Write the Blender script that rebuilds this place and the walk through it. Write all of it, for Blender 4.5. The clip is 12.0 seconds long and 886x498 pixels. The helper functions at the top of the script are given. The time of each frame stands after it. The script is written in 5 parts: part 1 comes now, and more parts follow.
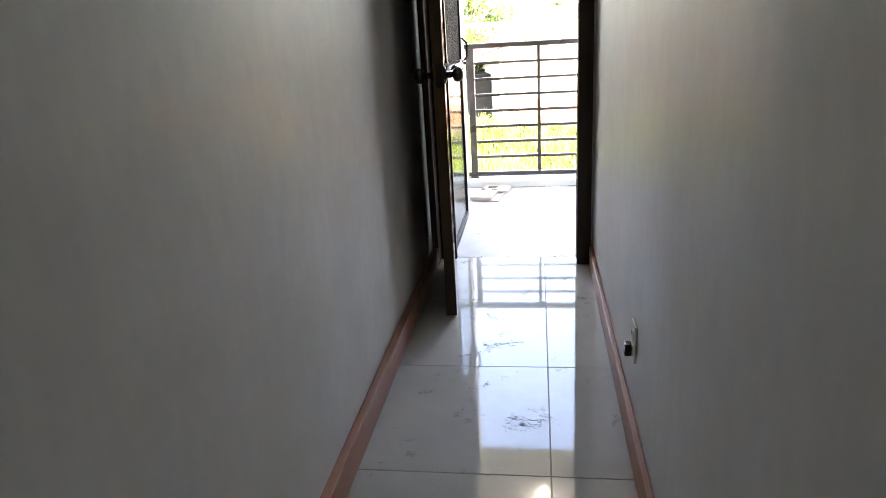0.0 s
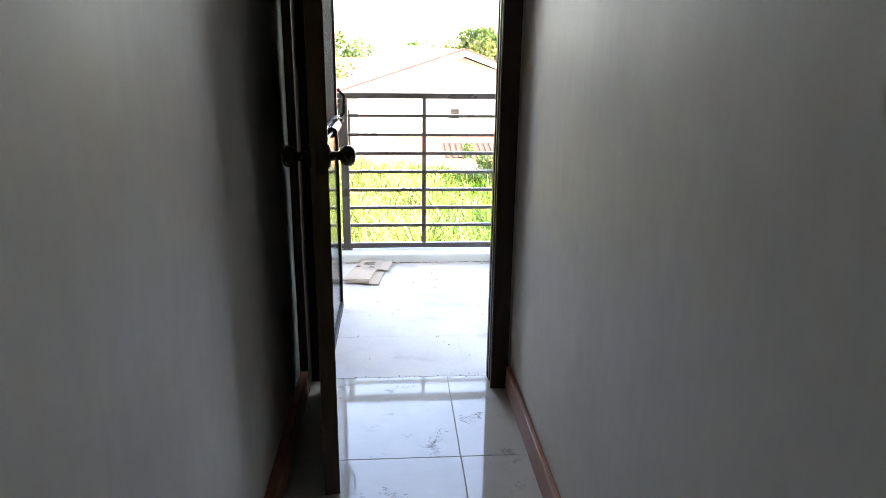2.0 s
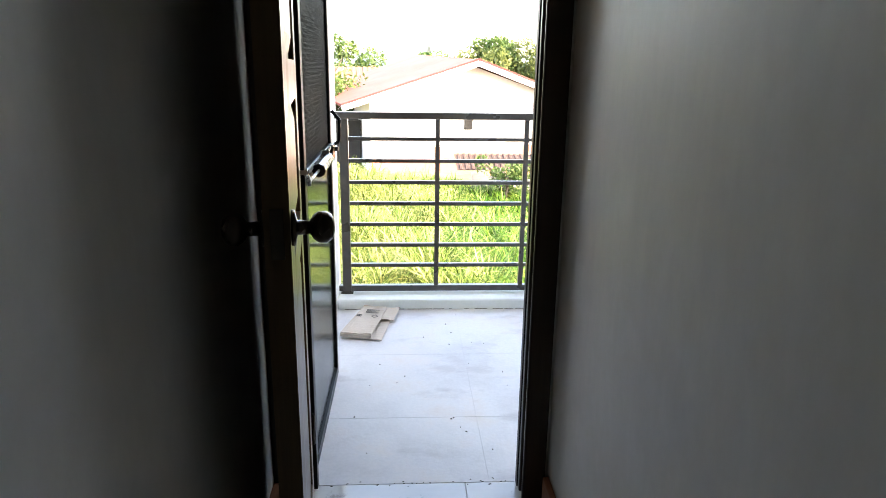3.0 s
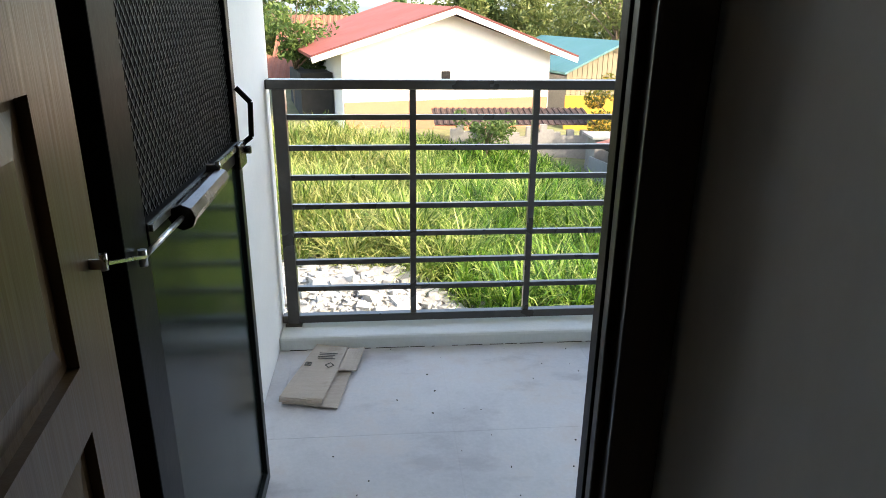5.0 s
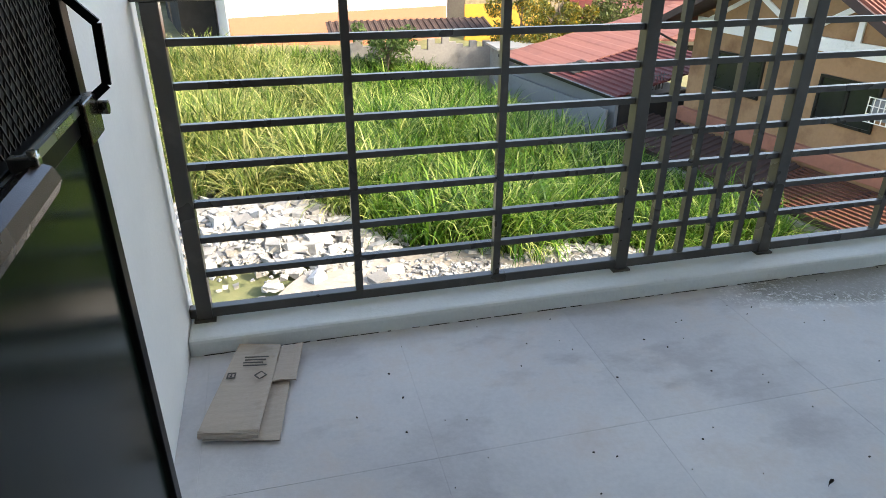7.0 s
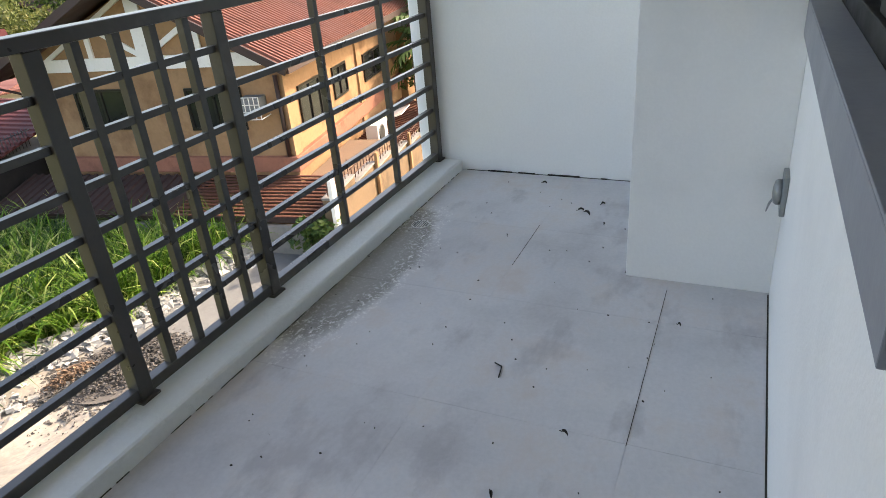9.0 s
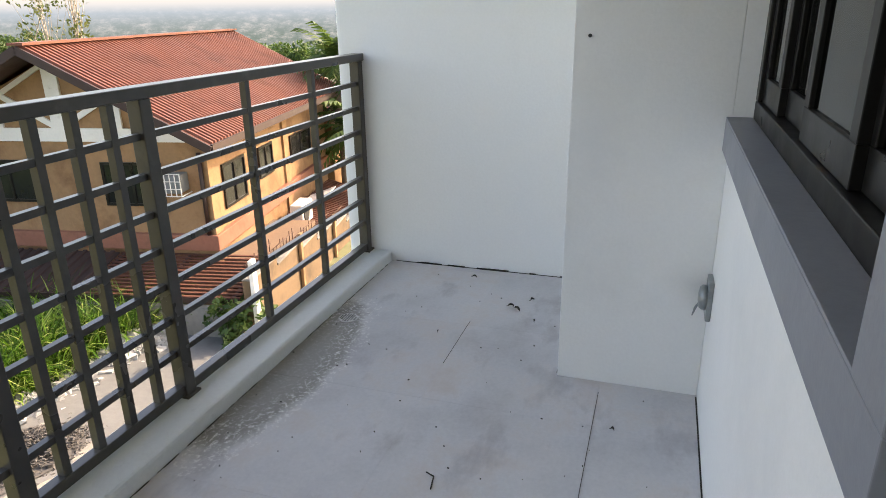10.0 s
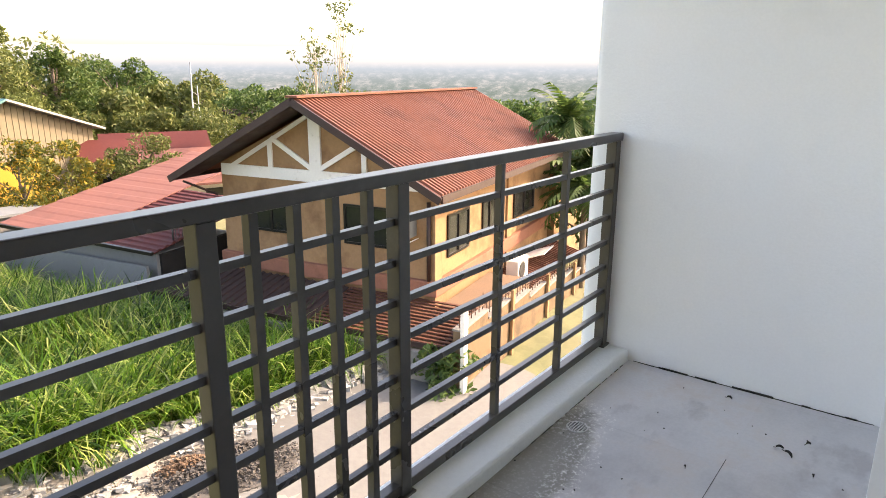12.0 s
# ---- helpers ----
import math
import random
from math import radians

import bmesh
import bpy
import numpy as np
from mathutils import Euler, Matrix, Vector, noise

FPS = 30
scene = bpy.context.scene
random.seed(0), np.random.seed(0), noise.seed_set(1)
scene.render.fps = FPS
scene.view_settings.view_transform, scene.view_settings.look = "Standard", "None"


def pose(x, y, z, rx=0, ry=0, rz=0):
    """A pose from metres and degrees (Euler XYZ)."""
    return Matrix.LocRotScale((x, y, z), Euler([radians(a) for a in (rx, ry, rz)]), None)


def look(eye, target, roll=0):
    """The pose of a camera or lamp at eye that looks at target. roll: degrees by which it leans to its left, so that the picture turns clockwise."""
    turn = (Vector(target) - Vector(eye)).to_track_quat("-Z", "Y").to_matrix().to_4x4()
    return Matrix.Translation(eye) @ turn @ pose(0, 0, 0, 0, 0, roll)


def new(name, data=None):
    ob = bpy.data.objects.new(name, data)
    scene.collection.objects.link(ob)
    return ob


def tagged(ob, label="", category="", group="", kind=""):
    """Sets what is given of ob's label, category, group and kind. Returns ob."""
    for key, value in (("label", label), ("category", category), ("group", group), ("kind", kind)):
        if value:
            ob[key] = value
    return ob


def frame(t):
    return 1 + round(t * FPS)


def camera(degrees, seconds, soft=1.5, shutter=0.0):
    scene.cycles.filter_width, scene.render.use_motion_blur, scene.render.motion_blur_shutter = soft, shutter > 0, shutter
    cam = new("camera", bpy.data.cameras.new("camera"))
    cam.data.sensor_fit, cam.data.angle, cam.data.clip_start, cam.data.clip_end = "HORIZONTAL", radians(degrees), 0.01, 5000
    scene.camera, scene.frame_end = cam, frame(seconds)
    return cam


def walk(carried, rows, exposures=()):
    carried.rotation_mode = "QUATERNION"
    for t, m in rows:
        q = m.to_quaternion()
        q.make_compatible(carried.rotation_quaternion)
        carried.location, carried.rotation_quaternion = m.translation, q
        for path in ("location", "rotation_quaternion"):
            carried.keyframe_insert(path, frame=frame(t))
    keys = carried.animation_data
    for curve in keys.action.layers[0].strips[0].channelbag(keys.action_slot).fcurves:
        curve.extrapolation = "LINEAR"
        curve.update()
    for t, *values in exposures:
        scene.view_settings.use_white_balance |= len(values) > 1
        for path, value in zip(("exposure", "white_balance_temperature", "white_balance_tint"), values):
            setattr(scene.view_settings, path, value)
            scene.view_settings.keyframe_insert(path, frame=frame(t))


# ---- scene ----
cam = camera(67.4, 12.0, soft=0.8)
PATH = [
    (0, (0.607, -3.407, 1.233), (0.32, -1.535, 0.59), -3.4),
    (0.5, (0.503, -3.364, 1.274), (0.448, -1.486, 0.589), -2.1),
    (1, (0.468, -3.171, 1.263), (0.466, -1.286, 0.594), -1.6),
    (1.5, (0.458, -2.851, 1.287), (0.515, -0.958, 0.643), 0.9),
    (2, (0.414, -2.505, 1.301), (0.562, -0.591, 0.742), 0.7),
    (2.5, (0.39, -2.186, 1.314), (0.597, -0.269, 0.782), -0.5),
    (3, (0.441, -1.858, 1.321), (0.553, 0.066, 0.787), 0.8),
    (3.2, (0.433, -1.709, 1.301), (0.587, 0.206, 0.746), 1.8),
    (4.8, (0.509, -0.92, 1.308), (0.704, 0.968, 0.677), 0.4),
    (5, (0.495, -0.834, 1.314), (0.671, 1.043, 0.645), 0.7),
    (5.5, (0.472, -0.639, 1.3), (0.623, 1.229, 0.601), 0.6),
    (6, (0.42, -0.492, 1.26), (0.538, 1.303, 0.387), 0.2),
    (6.5, (0.404, -0.38, 1.236), (0.582, 1.421, 0.384), -0.6),
    (6.7, (0.401, -0.31, 1.24), (0.663, 1.472, 0.37), -0.1),
    (8.3, (0.518, 0.153, 1.219), (1.808, 1.318, 0.23), -5.3),
    (8.5, (0.537, 0.2, 1.227), (1.927, 1.236, 0.23), -5.8),
    (9, (0.565, 0.278, 1.232), (2.177, 1.059, 0.343), -5.0),
    (9.5, (0.592, 0.309, 1.254), (2.311, 0.968, 0.472), -3.6),
    (10, (0.619, 0.333, 1.265), (2.407, 0.922, 0.589), -0.9),
    (10.5, (0.664, 0.397, 1.265), (2.44, 1.121, 0.699), -1.4),
    (11, (0.713, 0.501, 1.258), (2.47, 1.288, 0.718), -0.3),
    (11.5, (0.761, 0.555, 1.288), (2.43, 1.484, 0.696), -0.6),
    (12, (0.833, 0.586, 1.335), (2.376, 1.748, 0.818), 0.3),
]
EXPOSURES = [(0, 5.0, 7700, 20), (1.0, 4.75, 7550, 19), (2.5, 4.22, 7350, 16), (3.2, 3.85, 7350, 14), (4.8, 2.84, 7200, 11), (5.5, 2.58, 7150, 10), (6.5, 2.48, 7100, 10),
             (8.5, 2.20, 7450, 14), (10, 2.22, 8050, 17), (10.5, 2.32, 8200, 19), (12, 2.42, 8200, 20)]

walk(cam, [(t, look(eye, target, roll)) for t, eye, target, roll in PATH], EXPOSURES)

# ---- world, sun, large lights ----
SUN_EL, SUN_AZ = radians(33), radians(122)      # azimuth from +y towards +x
world = bpy.data.worlds.new("sky")
scene.world = world
world.use_nodes = True
wn = world.node_tree.nodes
sky = wn.new("ShaderNodeTexSky")
sky.sky_type, sky.sun_disc = "NISHITA", False
sky.sun_elevation, sky.sun_rotation = SUN_EL, SUN_AZ
sky.dust_density, sky.air_density, sky.ozone_density = 3.0, 1.0, 1.0
wn["Background"].inputs["Strength"].default_value = 0.15
world.node_tree.links.new(sky.outputs[0], wn["Background"].inputs[0])
sun = new("sun", bpy.data.lights.new("sun", "SUN"))
sun.data.energy, sun.data.angle, sun.data.color = 2.0, radians(0.6), (1.0, 0.90, 0.76)
sun_way = Vector((math.sin(SUN_AZ) * math.cos(SUN_EL), math.cos(SUN_AZ) * math.cos(SUN_EL), math.sin(SUN_EL)))
sun.matrix_world = look((0, 0, 30), Vector((0, 0, 30)) - sun_way)


# ---- materials ----
def node_mat(name):
    m = bpy.data.materials.new(name)
    m.use_nodes = True
    nt = m.node_tree
    return m, nt, nt.nodes["Principled BSDF"]


def noise_node(nt, scale, detail=5.0, rough=0.6, stretch=(1, 1, 1), vec=None):
    tc = nt.nodes.new("ShaderNodeNewGeometry")
    mp = nt.nodes.new("ShaderNodeMapping")
    mp.inputs["Scale"].default_value = stretch
    nt.links.new(vec or tc.outputs["Position"], mp.inputs["Vector"])
    n = nt.nodes.new("ShaderNodeTexNoise")
    n.inputs["Scale"].default_value, n.inputs["Detail"].default_value, n.inputs["Roughness"].default_value = scale, detail, rough
    nt.links.new(mp.outputs[0], n.inputs["Vector"])
    return n.outputs["Fac"]


def ramp(nt, fac, stops):
    r = nt.nodes.new("ShaderNodeValToRGB")
    e = r.color_ramp.elements
    while len(e) < len(stops):
        e.new(0.5)
    for el, (p, c) in zip(e, stops):
        el.position = p
        el.color = (*c, 1) if len(c) == 3 else c
    nt.links.new(fac, r.inputs[0])
    return r.outputs[0]


def mix(nt, fac, a, b, kind="MIX"):
    n = nt.nodes.new("ShaderNodeMix")
    n.data_type, n.blend_type = "RGBA", kind
    for sock, v in ((n.inputs[0], fac), (n.inputs[6], a), (n.inputs[7], b)):
        if isinstance(v, (int, float)):
            sock.default_value = v
        elif isinstance(v, tuple):
            sock.default_value = (*v, 1)
        else:
            nt.links.new(v, sock)
    return n.outputs[2]


def scaled(c, k):
    return tuple(min(1.0, v * k) for v in c)


def surface(name, color, rough=0.6, vary=0.15, big=1.2, fine=40.0, bump=0.1, stretch=(1, 1, 1), metal=0.0, dirt=None, dirt_at=(0.58, 0.72),
            dirt_scale=2.5, island=0.0, obj=0.0, spec=0.5, rough_vary=0.1):
    """Colour that varies at a large and a fine scale, with fine relief and optional blotches for stains or painted
    shade.
    """
    m, nt, b = node_mat(name)
    f1 = noise_node(nt, big, 4, 0.6, stretch)
    f2 = noise_node(nt, fine, 3, 0.6, stretch)
    col = ramp(nt, f1, [(0.3, scaled(color, 1 - vary)), (0.7, scaled(color, 1 + vary))])
    col = mix(nt, 0.5, col, ramp(nt, f2, [(0.3, scaled(color, 1 - vary)), (0.7, scaled(color, 1 + vary))]))
    if island or obj:
        src = nt.nodes.new("ShaderNodeObjectInfo").outputs["Random"] if obj else nt.nodes.new("ShaderNodeNewGeometry").outputs["Random Per Island"]
        k = obj or island
        col = mix(nt, 1.0, col, ramp(nt, src, [(0.0, (1 - k,) * 3), (1.0, (1.0,) * 3)]), "MULTIPLY")
    if dirt:
        f3 = noise_node(nt, dirt_scale, 8, 0.65)
        col = mix(nt, ramp(nt, f3, [(dirt_at[0], (0, 0, 0)), (dirt_at[1], (1, 1, 1))]), col, dirt)
    nt.links.new(col, b.inputs["Base Color"])
    b.inputs["Metallic"].default_value = metal
    b.inputs["Specular IOR Level"].default_value = spec
    rr = ramp(nt, f1, [(0.3, (max(0.02, rough - rough_vary),) * 3), (0.7, (min(1, rough + rough_vary),) * 3)])
    nt.links.new(rr, b.inputs["Roughness"])
    if bump:
        bp = nt.nodes.new("ShaderNodeBump")
        bp.inputs["Strength"].default_value, bp.inputs["Distance"].default_value = bump, 0.01
        nt.links.new(f2, bp.inputs["Height"])
        nt.links.new(bp.outputs[0], b.inputs["Normal"])
    return m


M = {}
M["paint"] = surface("corridor_paint", (0.70, 0.68, 0.65), 0.48, 0.075, 2.6, 22, 0.07, (1, 1.0, 0.4), dirt=(0.60, 0.575, 0.52), dirt_at=(0.48, 0.72), dirt_scale=1.5)
M["white_wall"] = surface("balcony_paint", (0.83, 0.83, 0.81), 0.65, 0.03, 1.5, 90, 0.12, dirt=(0.74, 0.745, 0.73), dirt_at=(0.55, 0.78), dirt_scale=1.1)
M["ceiling"] = surface("ceiling_paint", (0.75, 0.75, 0.73), 0.7, 0.03, 1.5, 60, 0.05)
M["base"] = surface("baseboard_wood", (0.36, 0.155, 0.095), 0.45, 0.18, 3.0, 30, 0.1, (1, 0.15, 2), dirt=(0.2, 0.08, 0.05), dirt_scale=5)
M["grout"] = surface("grout", (0.30, 0.29, 0.27), 0.8, 0.15, 4, 60, 0.1)
M["dark_wood"] = surface("stained_wood", (0.030, 0.017, 0.011), 0.34, 0.35, 3.0, 25, 0.08, (3, 3, 0.15), rough_vary=0.06, spec=0.3)
M["door_face"] = surface("varnished_door_wood", (0.080, 0.047, 0.021), 0.34, 0.3, 3.0, 25, 0.08, (3, 3, 0.15), rough_vary=0.06, spec=0.24)
M["bronze"] = surface("dark_bronze", (0.06, 0.05, 0.04), 0.25, 0.1, 8, 60, 0.0, metal=0.9)
M["steel"] = surface("brushed_steel", (0.55, 0.55, 0.53), 0.3, 0.1, 8, 80, 0.02, metal=1.0)
M["closer"] = surface("closer_enamel", (0.055, 0.042, 0.038), 0.25, 0.1, 8, 60, 0.02, metal=0.6)
M["screen_paint"] = surface("screen_door_enamel", (0.008, 0.008, 0.008), 0.36, 0.2, 3, 50, 0.03, rough_vary=0.05, spec=0.08)
M["kick"] = surface("kick_panel_enamel", (0.008, 0.013, 0.010), 0.16, 0.25, 2, 50, 0.01, rough_vary=0.05, spec=0.10)
M["screen_mesh"] = surface("expanded_metal", (0.040, 0.038, 0.036), 0.5, 0.2, 6, 60, 0.0, metal=0.2)
M["mesh_backing"] = surface("mesh_backing", (0.034, 0.034, 0.033), 0.8, 0.12, 3, 60, 0.0)
M["rail"] = surface("railing_enamel", (0.047, 0.040, 0.032), 0.30, 0.15, 3, 60, 0.03, dirt=(0.085, 0.078, 0.065), dirt_at=(0.55, 0.75), dirt_scale=6, spec=0.6, rough_vary=0.05)
M["kerb"] = surface("kerb_paint", (0.70, 0.72, 0.70), 0.65, 0.05, 2.5, 60, 0.2, dirt=(0.42, 0.41, 0.38), dirt_at=(0.62, 0.75), dirt_scale=5)
M["sill"] = surface("grey_sill_paint", (0.22, 0.23, 0.255), 0.4, 0.08, 3, 60, 0.06)
M["win_frame"] = surface("black_window_frame", (0.012, 0.011, 0.010), 0.35, 0.15, 4, 50, 0.02, spec=0.25)
M["outlet"] = surface("outlet_plastic", (0.62, 0.60, 0.54), 0.4, 0.05, 5, 50, 0.0)
M["outlet_dark"] = surface("outlet_slot", (0.03, 0.03, 0.03), 0.5, 0.05, 5, 50, 0.0)
M["outlet_metal"] = surface("outlet_grey_metal", (0.30, 0.32, 0.32), 0.4, 0.15, 10, 60, 0.05, metal=0.6)
M["card"] = surface("cardboard", (0.45, 0.385, 0.32), 0.85, 0.12, 9, 60, 0.15, (1, 8, 1), dirt=(0.34, 0.28, 0.22), dirt_scale=9)
M["card_ink"] = surface("cardboard_print", (0.10, 0.09, 0.08), 0.8, 0.1, 6, 60, 0.0)
M["debris"] = surface("dry_leaf", (0.045, 0.038, 0.028), 0.9, 0.3, 10, 60, 0.0, island=0.5)
M["drain"] = surface("drain_steel", (0.58, 0.58, 0.56), 0.4, 0.2, 20, 80, 0.0, metal=0.3)
# Dark blotches are stains plus dappled leaf shade painted into the colour.
M["yellow_wall"] = surface("ochre_paint_dappled", (0.30, 0.178, 0.094), 0.85, 0.12, 0.8, 12, 0.1, dirt=(0.19, 0.105, 0.055), dirt_at=(0.48, 0.66), dirt_scale=1.1, spec=0.2)
M["beige_wall"] = surface("beige_render", (0.160, 0.108, 0.066), 0.9, 0.12, 0.8, 12, 0.15, dirt=(0.095, 0.068, 0.045), dirt_at=(0.48, 0.66), dirt_scale=1.3, spec=0.2)
M["slat"] = surface("brown_red_slats", (0.105, 0.042, 0.028), 0.7, 0.25, 1, 10, 0.1, dirt=(0.11, 0.06, 0.045), dirt_scale=2.0, spec=0.2)
M["white_trim"] = surface("white_trim_paint", (0.72, 0.70, 0.66), 0.6, 0.06, 2, 20, 0.05, dirt=(0.5, 0.47, 0.42), dirt_scale=3)
M["maroon"] = surface("maroon_fascia", (0.032, 0.014, 0.011), 0.6, 0.2, 2, 20, 0.05)
M["red_roof"] = surface("red_metal_roof", (0.18, 0.068, 0.044), 0.6, 0.14, 0.7, 10, 0.05, (1, 0.3, 1), dirt=(0.115, 0.045, 0.031), dirt_at=(0.48, 0.72), dirt_scale=1.0, spec=0.2)
M["pink_roof"] = surface("faded_red_roof", (0.19, 0.085, 0.070), 0.75, 0.14, 0.4, 8, 0.05, dirt=(0.145, 0.068, 0.058), dirt_scale=0.6, spec=0.15)
M["white_house_roof"] = surface("weathered_red_roof", (0.24, 0.075, 0.06), 0.75, 0.12, 0.5, 8, 0.05, dirt=(0.18, 0.06, 0.05), dirt_scale=0.7, spec=0.15)
M["crimson_roof"] = surface("crimson_roof", (0.092, 0.024, 0.021), 0.65, 0.12, 0.6, 8, 0.05, dirt=(0.09, 0.032, 0.027), dirt_scale=0.8, spec=0.2)
M["ledge"] = surface("terracotta_ledge_paint", (0.27, 0.115, 0.075), 0.8, 0.12, 0.8, 10, 0.08, dirt=(0.17, 0.075, 0.05), dirt_at=(0.5, 0.7), dirt_scale=1.6, spec=0.2)
M["rusty_iron"] = surface("rusty_iron", (0.09, 0.045, 0.03), 0.85, 0.3, 4, 40, 0.1)
M["rust_roof"] = surface("rusty_sheet", (0.034, 0.017, 0.013), 0.9, 0.3, 0.8, 8, 0.2, dirt=(0.060, 0.034, 0.026), dirt_scale=1.4)
M["orange_roof"] = surface("weathered_orange_roof", (0.20, 0.07, 0.038), 0.8, 0.2, 0.5, 6, 0.1, dirt=(0.16, 0.10, 0.055), dirt_scale=0.9)
M["teal_roof"] = surface("teal_roof", (0.05, 0.155, 0.155), 0.6, 0.1, 0.5, 8, 0.05)
M["white_house"] = surface("white_house_paint", (0.76, 0.74, 0.72), 0.8, 0.04, 0.5, 10, 0.08, dirt=(0.60, 0.58, 0.55), dirt_at=(0.6, 0.8), dirt_scale=0.5)
M["orange_paint"] = surface("orange_band_paint", (0.34, 0.135, 0.075), 0.8, 0.08, 0.6, 10, 0.05)
M["boards"] = surface("pale_boards", (0.165, 0.135, 0.085), 0.8, 0.15, 1.0, 8, 0.05, (6, 6, 0.2), island=0.25)
M["concrete"] = surface("weathered_concrete", (0.20, 0.19, 0.175), 0.9, 0.2, 0.8, 10, 0.25, dirt=(0.12, 0.11, 0.095), dirt_scale=0.9)
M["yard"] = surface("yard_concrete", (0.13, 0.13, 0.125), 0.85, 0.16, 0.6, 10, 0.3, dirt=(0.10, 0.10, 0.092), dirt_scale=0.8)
M["rubble"] = surface("rubble_stone", (0.40, 0.40, 0.385), 0.9, 0.2, 2, 20, 0.3, island=0.6, dirt=(0.16, 0.155, 0.14), dirt_at=(0.50, 0.66), dirt_scale=3.5)
M["pebble"] = surface("dark_gravel", (0.115, 0.105, 0.095), 0.9, 0.3, 3, 20, 0.2, island=0.7)
M["sand"] = surface("pale_sand", (0.235, 0.215, 0.185), 0.95, 0.22, 1.5, 14, 0.6, dirt=(0.16, 0.15, 0.13), dirt_at=(0.50, 0.68), dirt_scale=1.6)
M["soil"] = surface("orange_soil", (0.19, 0.12, 0.075), 0.95, 0.2, 1.5, 30, 0.3, island=0.4)
# Near-black colour that stands in for the shade inside openings.
M["void_shade"] = surface("opening_shade_paint", (0.012, 0.011, 0.010), 0.9, 0.2, 2, 20, 0.0)
M["bark"] = surface("bark", (0.14, 0.105, 0.075), 0.9, 0.3, 2, 20, 0.3)
M["pale_bark"] = surface("pale_bark", (0.42, 0.36, 0.29), 0.9, 0.2, 2, 20, 0.3)
M["galv"] = surface("galvanised", (0.30, 0.31, 0.31), 0.45, 0.15, 2, 30, 0.05, metal=0.5)
M["fence_grey"] = surface("grey_sheet_fence", (0.17, 0.18, 0.185), 0.6, 0.08, 0.8, 10, 0.05, dirt=(0.13, 0.135, 0.13), dirt_scale=0.8)
M["yellow_paint"] = surface("bright_yellow_paint", (0.42, 0.235, 0.02), 0.7, 0.1, 1, 10, 0.05)


def leaf_mat(name, a, b, c, thin=0.35):
    """Leaves: colours by island and by place, some light passing through."""
    m, nt, p = node_mat(name)
    isl = nt.nodes.new("ShaderNodeNewGeometry").outputs["Random Per Island"]
    col = ramp(nt, isl, [(0.0, a), (0.55, b), (1.0, c)])
    f = noise_node(nt, 0.35, 4, 0.6)
    col = mix(nt, ramp(nt, f, [(0.35, (0, 0, 0)), (0.68, (0.75, 0.75, 0.75))]), col, b)
    nt.links.new(col, p.inputs["Base Color"])
    p.inputs["Roughness"].default_value = 0.55
    p.inputs["Specular IOR Level"].default_value = 0.3
    tr = nt.nodes.new("ShaderNodeBsdfTranslucent")
    nt.links.new(col, tr.inputs["Color"])
    ms = nt.nodes.new("ShaderNodeMixShader")
    ms.inputs[0].default_value = thin
    out = nt.nodes["Material Output"]
    nt.links.new(p.outputs[0], ms.inputs[1])
    nt.links.new(tr.outputs[0], ms.inputs[2])
    nt.links.new(ms.outputs[0], out.inputs["Surface"])
    return m


M["leaf"] = leaf_mat("green_leaves", (0.032, 0.066, 0.015), (0.060, 0.108, 0.024), (0.12, 0.155, 0.04))
M["leaf_dark"] = leaf_mat("dark_leaves", (0.03, 0.07, 0.018), (0.06, 0.11, 0.027), (0.11, 0.16, 0.04))
M["leaf_olive"] = leaf_mat("olive_leaves", (0.052, 0.082, 0.020), (0.105, 0.130, 0.034), (0.19, 0.19, 0.062))
M["leaf_yellow"] = leaf_mat("yellow_leaves", (0.04, 0.075, 0.016), (0.12, 0.125, 0.022), (0.42, 0.26, 0.025))
M["leaf_brown"] = leaf_mat("dry_tree_leaves", (0.10, 0.09, 0.04), (0.16, 0.13, 0.06), (0.13, 0.15, 0.05))


